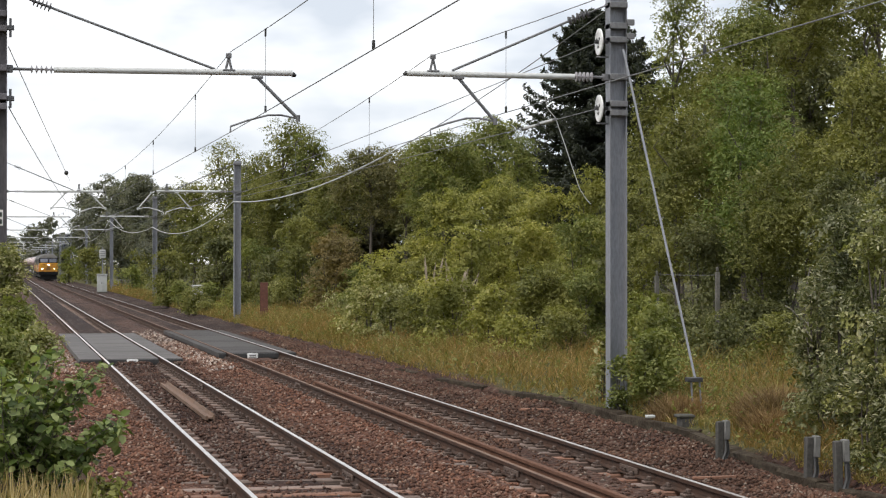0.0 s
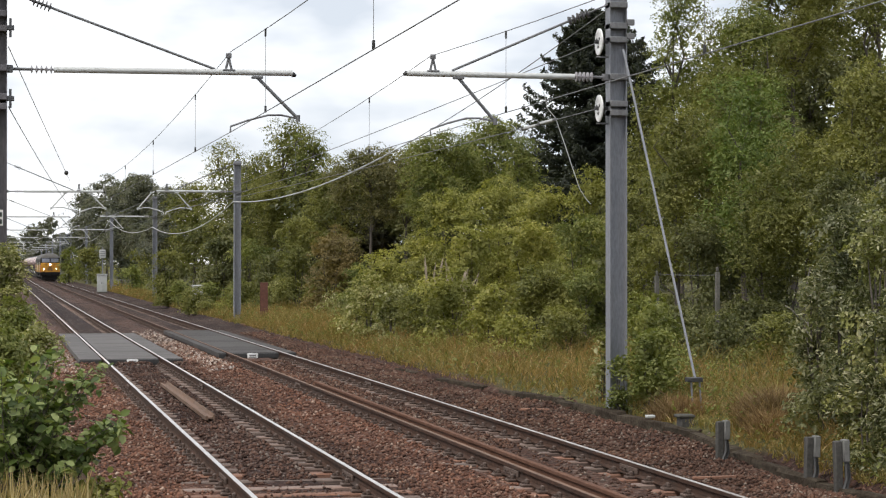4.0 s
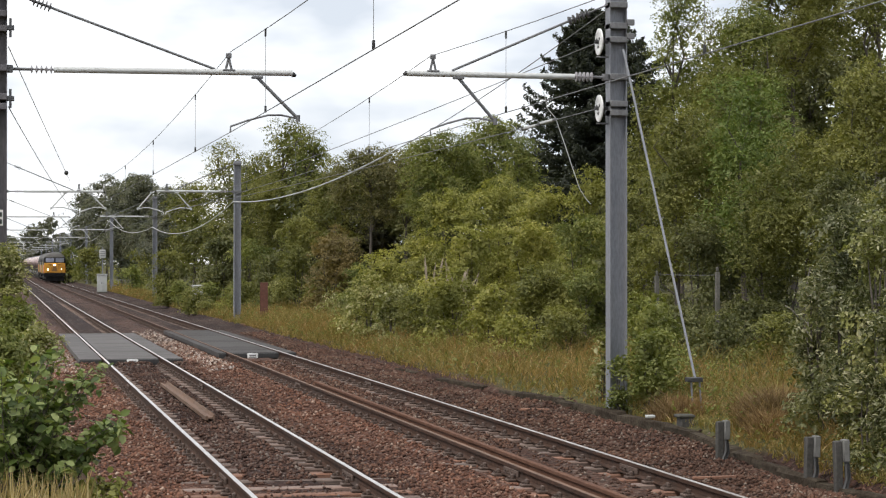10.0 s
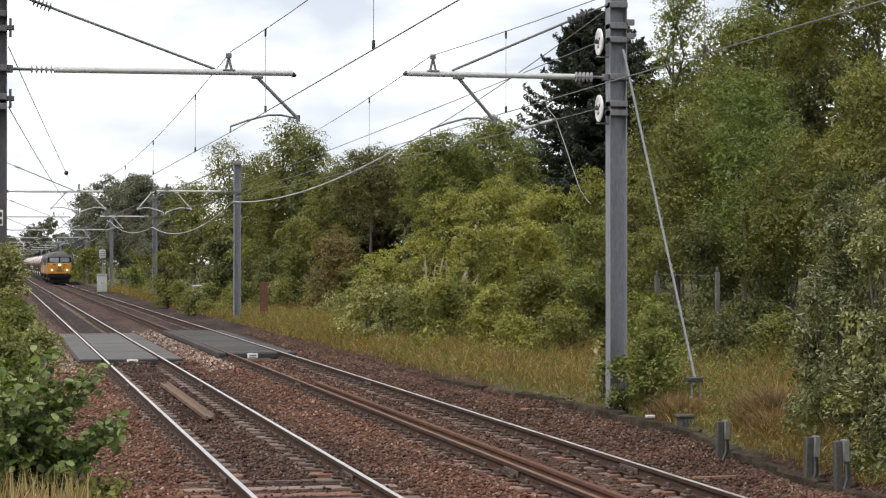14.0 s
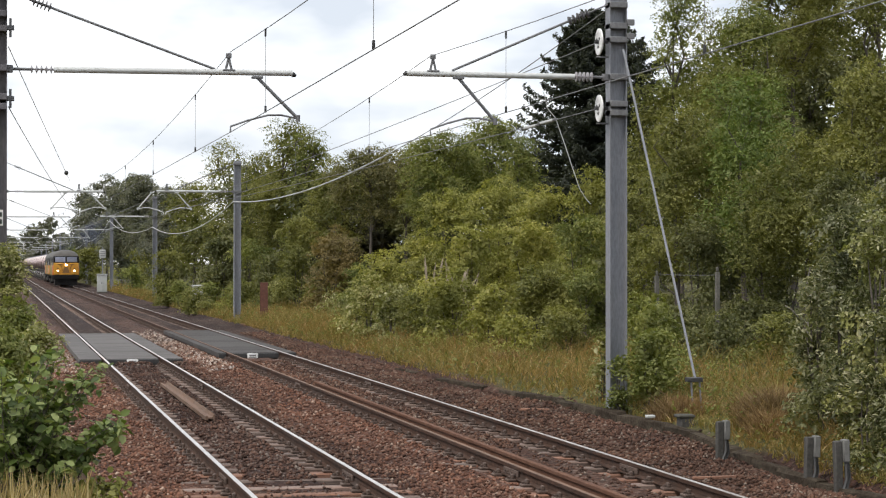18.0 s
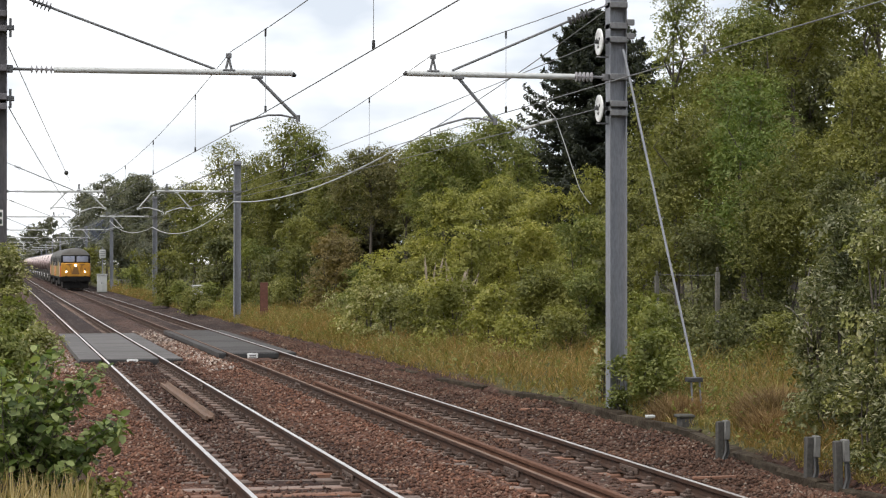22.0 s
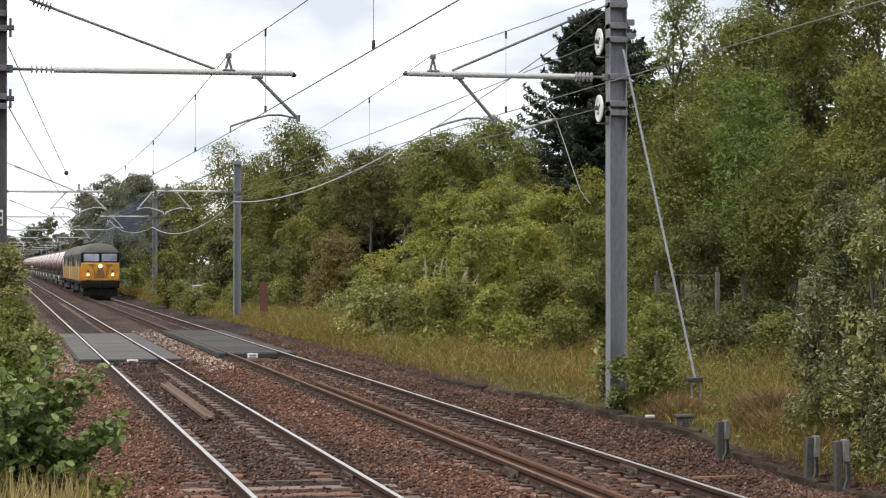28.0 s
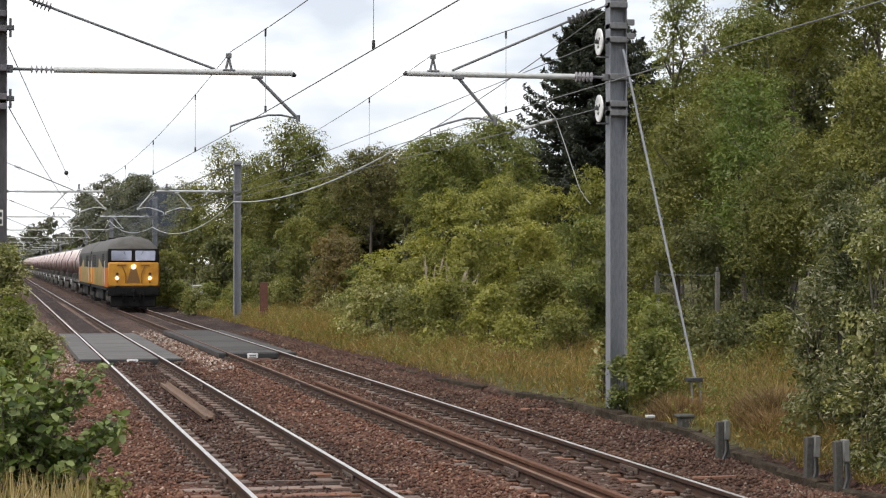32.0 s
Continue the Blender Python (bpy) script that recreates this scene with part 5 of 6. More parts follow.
def make_shoots(x, y, z, boughs, seed, leaf_kind, size):
    """Long shoots that rise from one root and lean out together; boughs: where a bundle of tips ends, how many, how far apart."""
    rng = np.random.default_rng(seed)
    t = thing("bramble_bush", (x, y, z), "leafy bramble shoots leaning out from the platform end", "bush", "platform brambles")
    c, n = [], []
    for dx, dz, k, apart in boughs:
        for _ in range(k):
            tip = np.array([dx, 0, dz]) + rng.standard_normal(3) * apart * np.array([0.8, 1.6, 0.6])
            root = rng.standard_normal(3) * np.array([0.10, 0.15, 0.0])
            mid = root * 0.55 + tip * 0.45 + np.array([0, 0, 0.20 * abs(tip[0]) + 0.06])
            run = [root * (1 - f) ** 2 + 2 * f * (1 - f) * mid + f * f * tip for f in np.linspace(0, 1, 8)]
            part("stem", Shape().tube(run, [0.006 - 0.0006 * i for i in range(8)], 5), M_BARK, t)
            way = unit(tip - mid)
            for f in np.linspace(0.36, 1.0, 10):
                q = root * (1 - f) ** 2 + 2 * f * (1 - f) * mid + f * f * tip
                for j in range(3):
                    c.append(q + rng.standard_normal(3) * np.array([0.040, 0.046, 0.028]))
                    n.append(np.array([0, -0.15, 0.65]) + rng.standard_normal(3) * 0.40 + way * 0.25)
    c, n = np.array(c), unit(np.array(n))
    part("foliage", leaf_mesh("leaves", c, n, size * (0.55 + 0.75 * rng.random(len(c))), rng, LEAF[leaf_kind], 0.70, True), None, t)


make_shoots(0.05, 13.0, 0.92, ((0.24, 0.98, 6, 0.06), (0.52, 0.84, 10, 0.06), (0.25, 0.74, 10, 0.09), (-0.05, 0.80, 12, 0.10)), 41, "broad", 0.064)
make_shoots(0.15, 12.9, 0.92, ((0.54, 0.50, 12, 0.07), (0.20, 0.46, 12, 0.12), (-0.10, 0.50, 12, 0.15), (0.30, 0.30, 6, 0.08)), 42, "broad", 0.066)
make_shoots(0.30, 12.8, 0.90, ((0.38, 0.16, 12, 0.07), (0.12, 0.10, 8, 0.10)), 44, "lime", 0.055)
for x, y, h, w, kind, seed, n in ((0.30, 18.5, 1.02, 0.42, "pale", 307, 2600), (0.02, 17, 0.98, 0.44, "fresh", 308, 2600), (0.06, 24, 1.75, 0.70, "pale", 311, 6500), (0.12, 20, 1.15, 0.75, "fresh", 312, 5200)):
    make_plant("bush", "tall_weed", x, y, h, w, kind, seed, n, 0.042, 0.1, "pale-topped green weeds beside the platform end", "platform bushes", 0.5, 1.4, 0.92)


def blade_mesh(name, spots, heights, mat, rng, width=0.012, spread=0.22):
    k = len(spots)
    a = rng.random(k) * 6.283
    s = np.stack([np.cos(a), np.sin(a), 0 * a], -1) * width * (0.6 + 0.8 * rng.random((k, 1)))
    lean = rng.standard_normal((k, 3)) * spread
    lean[:, 2] = 1
    top = spots + lean * heights[:, None]
    mid = spots + lean * np.array([0.4, 0.4, 0.55]) * heights[:, None]
    v = np.stack([spots - s, spots + s, mid + s * 0.8, mid - s * 0.8, top], 1).reshape(-1, 3)
    q = np.arange(k)[:, None] * 5
    tris = np.concatenate([q + np.array([[0, 1, 2]]), q + np.array([[0, 2, 3]]), q + np.array([[3, 2, 4]])], 1).reshape(-1, 3)
    return tri_mesh(name, v, tris, mat)


def blades(name, spots, heights, mat, rng, label, width=0.012, spread=0.22):
    tagged(new(name, blade_mesh(name, spots, heights, mat, rng, width, spread)), label, "grass", kind="stuff")


def bank_width(y):
    """How far the grass reaches from the edging to the scrub."""
    return 1.3 + 6.0 * np.clip(1 - np.abs(y - 42) / 34, 0, 1) + 2.8 * np.clip((y - 62) / 20, 0, 1) * np.clip((128 - y) / 25, 0, 1)


def bow_of(y):
    return np.array([0.60 * cess_bow(q) for q in y])


def make_clump(x, y, r, h, n, seed):
    """A stand of dead weeds: thin rusty stems with ragged heads."""
    rng = np.random.default_rng(seed)
    t = thing("dead_weed_clump", (x, y, ground_z(x, y)), "rusty brown dead weeds standing in the grass", "weed", "dead weed clumps")
    a, d = rng.random(n) * 6.283, r * rng.random(n) ** 0.6
    base = np.stack([d * np.cos(a), d * np.sin(a), 0 * a - 0.05], -1)
    part("dead_foliage", blade_mesh("dead_foliage", base, h * (0.45 + 0.55 * rng.random(n)) * (1.1 - 0.5 * d / r), M_DEADWEED, rng, 0.007, 0.55), None, t)


def make_grass():
    rng = np.random.default_rng(77)
    n = 84000
    y = 19 + 185 * rng.random(n) ** 2.0
    x = 9.42 + bow_of(y) + bank_width(y) * rng.random(n) ** 1.15
    # blades gather in tufts
    cell = np.stack([np.floor(x / 0.22), np.floor(y / 0.3)], -1)
    tx = np.modf(np.sin(cell[:, 0] * 12.9898 + cell[:, 1] * 78.233) * 43758.5453)[0]
    ty = np.modf(np.sin(cell[:, 0] * 39.346 + cell[:, 1] * 11.135) * 24634.6345)[0]
    x = x * 0.45 + 0.55 * (cell[:, 0] + 0.5 + 0.5 * tx) * 0.22
    y = y * 0.45 + 0.55 * (cell[:, 1] + 0.5 + 0.5 * ty) * 0.3
    x = np.maximum(x, 9.47 + bow_of(y) + 0.1 * rng.random(n))
    tuft = np.array([noise.noise(Vector((a * 0.9, b * 0.5, 3.0))) for a, b in zip(x, y)])
    h = (0.14 + 0.28 * rng.random(n) ** 1.6) * (1 + 0.9 * tuft) * (0.8 + 0.5 * np.abs(tx)) * np.clip((x - bow_of(y) - 9.2) / 0.8, 0.3, 1.1)
    z = np.array([ground_z(a, b) for a, b in zip(x, y)])
    blades("bank_grass", np.stack([x, y, z - 0.02], -1), np.maximum(h, 0.06), M_GRASS, rng, "dry yellow, rusty and green grass on the bank", 0.0036 + 0.00009 * y[:, None], 0.6)
    # seed heads over the tufts
    k = rng.random(n) < 0.36
    sp = np.stack([x, y, z], -1)[k] + np.array([0, 0, 1.0]) * (h[k] * (0.7 + 0.5 * rng.random(k.sum())))[:, None] + rng.standard_normal((k.sum(), 3)) * np.array([0.07, 0.07, 0.01])
    sn = unit(rng.standard_normal((len(sp), 3)) + np.array([0, 0, 0.3]))
    tagged(new("bank_seed_heads", leaf_mesh("bank_seed_heads", sp, sn, 0.035 + 0.0006 * sp[:, 1], rng, M_GRASS, 0.35)), "ochre grass seed heads over the bank", "grass", kind="stuff")
    # low leafy weeds between the tufts
    n = 42000
    y = 19 + 130 * rng.random(n) ** 1.6
    x = 9.5 + bow_of(y) + bank_width(y) * rng.random(n) ** 0.8
    f = np.array([noise.noise(Vector((a * 1.1, b * 0.6, 9.0))) for a, b in zip(x, y)])
    keep = f > -0.05
    x, y, f = x[keep], y[keep], f[keep]
    z = np.array([ground_z(a, b) for a, b in zip(x, y)]) + (0.05 + 0.55 * rng.random(len(x)) ** 1.5) * (0.35 + 1.4 * np.maximum(f, 0))
    nn = unit(rng.standard_normal((len(x), 3)) * 0.6 + np.array([0, 0, 0.7]))
    tagged(new("bank_weeds", leaf_mesh("bank_weeds", np.stack([x, y, z], -1), nn, 0.045 + 0.065 * rng.random(len(x)), rng, LEAF["fresh"], 0.5)), "low green leafy weeds in the grass", "weeds", kind="stuff")
    n = 1500
    x, y = -0.6 + 1.1 * rng.random(n), 11.2 + 1.2 * rng.random(n)
    blades("platform_grass", np.stack([x, y, 0 * x + 0.88], -1), 0.12 + 0.3 * rng.random(n), M_STRAW, rng, "pale straw-coloured grass at the platform end", 0.006)


make_grass()
for x, y, r, h, n, seed in ((10.85, 27.4, 0.60, 0.70, 3000, 1), (11.3, 28.4, 0.65, 0.72, 3000, 2), (10.5, 30.6, 0.50, 0.55, 1500, 3), (10.4, 26.4, 0.35, 0.55, 1000, 4), (11.6, 46.0, 0.8, 0.5, 800, 5), (12.6, 50.0, 0.9, 0.55, 800, 6)):
    make_clump(x, y, r, h, n, seed)


def make_woods():
    """Close-grown wood behind the bank."""
    rng = np.random.default_rng(9)
    n = 34000
    y = 104 + 190 * rng.random(n)
    x = y * (0.06 + 0.38 * rng.random(n)) + 9 * rng.random(n)
    keep = x > 14.5
    x, y = x[keep], y[keep]
    top = np.array([4.9 + 1.4 * noise.noise(Vector((a * 0.25, b * 0.15, 5.0))) for a, b in zip(x, y)])
    z = 0.8 + top * rng.random(len(x)) ** 0.6
    nn = unit(rng.standard_normal((len(x), 3)) * 0.6 + np.array([0, 0, 0.5]))
    # these leaves carry the painted haze tint too
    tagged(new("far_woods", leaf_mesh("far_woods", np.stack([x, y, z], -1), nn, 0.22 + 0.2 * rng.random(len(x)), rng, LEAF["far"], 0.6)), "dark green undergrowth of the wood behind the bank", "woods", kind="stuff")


make_woods()


def make_willowherb(x, y, n, seed):
    rng = random.Random(seed)
    t = thing("willowherb", (x, y, ground_z(x, y)), "faded pinkish willowherb stems gone to seed", "weed", "willowherb clumps")
    for k in range(n):
        a, b, h = rng.uniform(-0.5, 0.5), rng.uniform(-0.4, 0.4), rng.uniform(1.7, 2.6)
        lean = rng.uniform(-0.3, 0.3)
        st = part("stem", Shape().tube([(a, b, 0), (a + lean * 0.5, b, h * 0.6), (a + lean, b, h)], [0.012, 0.01, 0.006], 5), M_HERB, t)
        part("seed_head", Shape().tube([(a + lean * f, b + rng.uniform(-0.02, 0.02), h * (0.68 + 0.32 * f)) for f in (0.0, 0.2, 0.4, 0.6, 0.8, 1.0)], [0.008, 0.022, 0.012, 0.024, 0.012, 0.004], 7), M_HERB, st)


M_HERB = surface("pinkish_seed_head", (0.24, 0.19, 0.13), (0.46, 0.38, 0.29), 40, 6, 0.95, 0.0, 0.3, 0.01)
make_willowherb(12.55, 57.6, 7, 1)
make_willowherb(13.15, 57.8, 7, 2)


# ---- the train ----
def paint(name, build, rough=0.45):
    m, nt, b = nodes(name)
    co = nt.nodes.new("ShaderNodeTexCoord")
    sep = nt.nodes.new("ShaderNodeSeparateXYZ")
    nt.links.new(co.outputs["Object"], sep.inputs[0])
    col = build(nt, sep)
    grime = noise_fac(nt, 1.6, 5, 0.65, "Object", (1, 0.5, 1))
    col = blend(nt, col, ramp_of(nt, grime, [(0.35, (0.72, 0.68, 0.64)), (0.65, (1.05, 1.05, 1.05))]), 1.0, "MULTIPLY")
    nt.links.new(col, b.inputs["Base Color"])
    b.inputs["Roughness"].default_value = rough
    return m


def along(nt, value, lo, hi):
    r = nt.nodes.new("ShaderNodeMapRange")
    r.inputs[1].default_value, r.inputs[2].default_value = lo, hi
    nt.links.new(value, r.inputs[0])
    return r.outputs[0]


YELLOW, ORANGE, BLACK = (0.55, 0.30, 0.028), (0.60, 0.16, 0.02), (0.042, 0.041, 0.038)


def livery(nt, sep):
    side = ramp_of(nt, along(nt, sep.outputs[1], 0, 19.3), [(0.0, ORANGE), (0.10, ORANGE), (0.24, (0.36, 0.27, 0.11)), (0.7, (0.34, 0.25, 0.09)), (0.84, YELLOW), (0.90, ORANGE), (0.94, ORANGE), (0.96, YELLOW), (1.0, YELLOW)])
    # the black upper band dips round a yellow peak half way along
    peak = ramp_of(nt, along(nt, sep.outputs[1], 0, 19.3), [(0.0, (0.0,) * 3), (0.22, (0.0,) * 3), (0.46, (0.55,) * 3), (0.50, (0.0,) * 3), (1.0, (0.0,) * 3)])
    sub = nt.nodes.new("ShaderNodeMath")
    sub.operation = "SUBTRACT"
    nt.links.new(sep.outputs[2], sub.inputs[0])
    nt.links.new(peak, sub.inputs[1])
    return blend(nt, side, BLACK, along(nt, sub.outputs[0], 2.22, 2.25))


M_LIVERY = paint("yellow_orange_black_livery", livery, 0.6)
M_LIVERY.node_tree.nodes["Principled BSDF"].inputs["Specular IOR Level"].default_value = 0.15
M_YELLOW = paint("warning_yellow", lambda nt, sep: blend(nt, YELLOW, (0.58, 0.23, 0.015), noise_fac(nt, 1.3, 3)))
M_ROOF = paint("dusty_grey_roof", lambda nt, sep: blend(nt, (0.044, 0.042, 0.038), (0.125, 0.117, 0.105), noise_fac(nt, 2.2, 4)), 0.6)
M_ROOF.node_tree.nodes["Principled BSDF"].inputs["Specular IOR Level"].default_value = 0.35
M_BLACK = surface("sooty_black", (0.007, 0.007, 0.008), (0.016, 0.0155, 0.015), 12, 3, 0.75, 0.0, 0.1, 0.004, "Object", (1, 1, 1), (0.03, 0.026, 0.022), 0.2)
M_BLACK.node_tree.nodes["Principled BSDF"].inputs["Specular IOR Level"].default_value = 0.12
M_BROWNGRILLE = surface("brown_grille", (0.13, 0.065, 0.02), (0.22, 0.11, 0.03), 14, 3, 0.7, 0.0, 0.2, 0.004)
M_BOGIE = surface("dusty_bogie_iron", (0.035, 0.032, 0.03), (0.085, 0.078, 0.07), 10, 3, 0.85, 0.0, 0.2, 0.004)
M_WHEEL = surface("wheel_steel", (0.10, 0.09, 0.085), (0.22, 0.20, 0.19), 10, 3, 0.55, 0.4, 0.1, 0.003)
M_LAMP = glow("lit_lamp", (1.0, 0.93, 0.80), 9.0)
M_HEADLAMP = glow("lit_headlamp", (1.0, 0.98, 0.95), 14.0)
M_UNLIT = surface("unlit_lamp_glass", (0.3, 0.3, 0.3), (0.4, 0.4, 0.4), 5, 2, 0.2)
m_, nt_, b_ = nodes("windscreen_glass")
b_.inputs["Base Color"].default_value = (0.10, 0.11, 0.13, 1)
b_.inputs["Roughness"].default_value = 0.06
b_.inputs["Metallic"].default_value = 0.55
M_GLASS = m_
nt_.links.new(ramp_of(nt_, noise_fac(nt_, 2, 2), [(0.3, (0.30, 0.32, 0.42)), (0.7, (0.40, 0.42, 0.52))]), b_.inputs["Base Color"])


def tank_paint(nt, sep):
    f = noise_fac(nt, 1.1, 4, 0.6, "Object", (1, 1, 1))
    ad = nt.nodes.new("ShaderNodeMath")
    ad.operation = "MULTIPLY_ADD"
    nt.links.new(f, ad.inputs[0])
    ad.inputs[1].default_value = 0.8
    nt.links.new(sep.outputs[2], ad.inputs[2])
    # spill streaks hang in scallops along the barrel
    wv = nt.nodes.new("ShaderNodeMath")
    wv.operation = "SINE"
    sc = nt.nodes.new("ShaderNodeMath")
    sc.operation = "MULTIPLY"
    sc.inputs[1].default_value = 2.8
    nt.links.new(sep.outputs[1], sc.inputs[0])
    nt.links.new(sc.outputs[0], wv.inputs[0])
    a2 = nt.nodes.new("ShaderNodeMath")
    a2.operation = "MULTIPLY_ADD"
    nt.links.new(wv.outputs[0], a2.inputs[0])
    a2.inputs[1].default_value = 0.24
    nt.links.new(ad.outputs[0], a2.inputs[2])
    # pale top over dark lower half: the barrel's highlight, painted by height
    return ramp_of(nt, along(nt, a2.outputs[0], 1.68, 4.34), [(0.0, (0.030, 0.014, 0.013)), (0.38, (0.090, 0.034, 0.031)), (0.48, (0.20, 0.10, 0.096)), (0.59, (0.56, 0.43, 0.42)), (1.0, (0.80, 0.73, 0.71))])


M_TANK = paint("dusty_red_tank_lit_top", tank_paint, 0.5)


def wheelset(parent, y, r=0.52):
    """Two wheels on their axle; it turns about its own centre."""
    s = Shape()
    for k in (-1, 1):
        s.tube([(k * 0.66, 0, 0), (k * 0.685, 0, 0), (k * 0.80, 0, 0), (k * 0.81, 0, 0)], [r + 0.025, r + 0.025, r, r - 0.07], 20)
        for a in range(6):
            q = Matrix.Rotation(a * math.pi / 3, 4, "X")
            s.box(k * 0.81 - 0.012, k * 0.81 + 0.02, -0.03, 0.03, 0.12, r - 0.09, 0.01, 0, q)
    s.tube([(-0.95, 0, 0), (0.95, 0, 0)], 0.085, 10)
    w = part("wheelset", s, M_WHEEL, parent)
    w.location = (0, y, r)
    return w


def bogie(parent, y, axles, r):
    s = Shape()
    a, b = axles[0] - 0.75, axles[-1] + 0.75
    for k in (-1, 1):
        x0, x1 = sorted((k * 0.98, k * 1.14))
        s.box(x0, x1, a, b, r + 0.05, r + 0.38, 0.05)
        for q in axles:
            s.box(x0 - 0.02, x1 + 0.03, q - 0.2, q + 0.2, r - 0.2, r + 0.2, 0.04)
        for q0, q1 in zip(axles, axles[1:]):
            s.tube([(k * 1.1, (q0 + q1) / 2, r - 0.1), (k * 1.1, (q0 + q1) / 2, r + 0.35)], 0.11, 10)
    s.box(-1.0, 1.0, (a + b) / 2 - 0.35, (a + b) / 2 + 0.35, r, r + 0.35, 0.03)
    g = part("bogie", s, M_BOGIE, parent)
    g.location = (0, y, 0)
    for q in axles:
        wheelset(g, q, r)
    return g


def make_loco(lit):
    t = thing("diesel_locomotive", (TRACK_2, 300, 0), "yellow, orange and black diesel locomotive hauling tank wagons", "locomotive", "locomotives")
    L = 19.36

    def ring(y, roof, inset, base):
        w = 1.395 - inset
        up = [(w, 2.95), (w - 0.03, 3.15), (w * 0.90, 3.15 + 0.30 * roof), (w * 0.70, 3.15 + 0.56 * roof), (w * 0.40, 3.15 + 0.73 * roof), (0, 3.15 + 0.80 * roof)]
        low = [(w - 0.04, base), (w, base + 0.1)]
        half = low + up
        return [Vector((x, y, z)) for x, z in half] + [Vector((-x, y, z)) for x, z in half[-2::-1]]

    st = [(0.16, 0.12, 0.07), (0.34, 0.45, 0.02), (0.75, 0.76, 0.0), (1.5, 0.95, 0.0), (2.4, 1.0, 0.0)]
    st = [(y, a, b) for y, a, b in st] + [(L - y, a, b) for y, a, b in st[::-1]]
    body = Shape()
    rings = [ring(y, a, b, 1.18) for y, a, b in st]
    n = len(rings[0])
    k = len(body.m)
    body.loft(rings)
    # roof faces take the roof paint
    per = n
    for i in range(len(rings) - 1):
        for j in range(n):
            if 3 <= j <= 10:
                body.m[k + i * per + j] = 1
    part("body", body, [M_LIVERY, M_ROOF], t)
    for end, flip in ((0, 1), (1, -1)):
        q = Matrix.Identity(4) if end == 0 else Matrix.Translation((0, L, 0)) @ Matrix.Rotation(math.pi, 4, "Z")
        on = lit and end == 0
        f = part("cab_front", Shape().box(-1.33, 1.33, 0.02, 0.22, 1.24, 2.52, 0.05, 0, q), M_YELLOW, t, "yellow cab front")
        part("window_surround", Shape().box(-1.34, 1.34, 0.09, 0.22, 2.53, 3.24, 0.04, 0, q), M_BLACK, t)
        for s in (-1, 1):
            a, b = sorted((s * 0.09, s * 1.16))
            w = part("windscreen", Shape().box(a, b, 0.06, 0.10, 2.60, 3.14, 0.02, 0, q), M_GLASS, t)
            part("wiper", Shape().tube([q @ Vector((s * 0.55, 0.045, 3.16)), q @ Vector((s * 0.40, 0.04, 2.92))], 0.012, 5), M_DARK, w)
            lamp = part("marker_lamp", Shape().tube([q @ Vector((s * 0.86, 0.02, 1.68)), q @ Vector((s * 0.86, -0.03, 1.68))], [0.075, 0.07], 14), M_LAMP if on else M_UNLIT, f, "lit marker lamp" if on else "")
            part("lamp_bracket", Shape().box(s * 0.86 - 0.07, s * 0.86 + 0.07, -0.02, 0.03, 1.85, 1.98, 0.015, 0, q), M_DARK, f)
            part("lower_bracket", Shape().box(s * 0.86 - 0.03, s * 0.86 + 0.03, -0.02, 0.03, 1.44, 1.56, 0.01, 0, q), M_DARK, f)
            a, b = sorted((s * 0.38, s * 0.86))
            part("cable_run", Shape().tube([q @ Vector((s * 0.42, -0.005, 1.42)), q @ Vector((s * 0.40, -0.02, 1.75)), q @ Vector((s * 0.46, -0.02, 2.02)), q @ Vector((s * 0.62, -0.01, 2.36))], 0.022, 6), M_BROWNGRILLE, f)
            part("hand_hold", Shape().box(a, b, -0.02, 0.02, 2.34, 2.40, 0.01, 0, q), M_BROWNGRILLE, f)
            part("buffer", Shape().tube([q @ Vector((s * 0.87, 0.2, 1.05)), q @ Vector((s * 0.87, -0.25, 1.05)), q @ Vector((s * 0.87, -0.26, 1.05)), q @ Vector((s * 0.87, -0.32, 1.05))], [0.13, 0.11, 0.24, 0.24], 16), M_BLACK, t)
        gr = Shape().add([q @ Vector(p) for p in ((-0.36, 0.005, 1.44), (0.36, 0.005, 1.44), (0.16, 0.005, 2.16), (-0.16, 0.005, 2.16), (-0.36, 0.03, 1.44), (0.36, 0.03, 1.44), (0.16, 0.03, 2.16), (-0.16, 0.03, 2.16))],
                         [(0, 1, 2, 3), (0, 4, 5, 1), (1, 5, 6, 2), (2, 6, 7, 3), (3, 7, 4, 0)])
        part("front_grille", gr, M_BROWNGRILLE, f, "brown triangular grille", False)
        part("headlamp", Shape().tube([q @ Vector((0, 0.02, 2.28)), q @ Vector((0, -0.04, 2.28))], [0.10, 0.09], 16), M_HEADLAMP if on else M_UNLIT, f, "lit round headlamp" if on else "")
        part("buffer_beam", Shape().box(-1.34, 1.34, 0.0, 0.25, 0.72, 1.23, 0.04, 0, q), M_BLACK, t)
        part("obstacle_guard", Shape().box(-1.2, 1.2, 0.1, 0.3, 0.14, 0.72, 0.05, 0, q), M_BLACK, t)
        part("coupling", Shape().box(-0.09, 0.09, -0.28, 0.1, 0.92, 1.08, 0.03, 0, q).tube([q @ Vector((0, -0.25, 1.0)), q @ Vector((0.02, -0.3, 0.6)), q @ Vector((0, -0.1, 0.45))], 0.035, 8), M_BLACK, t)
        for hx in (-0.55, -0.35, 0.35, 0.55):
            part("brake_hose", Shape().tube([q @ Vector((hx, 0.0, 0.95)), q @ Vector((hx, -0.12, 0.85)), q @ Vector((hx * 0.95, -0.1, 0.5)), q @ Vector((hx * 0.9, 0.0, 0.4))], 0.025, 6), M_BLACK, t)
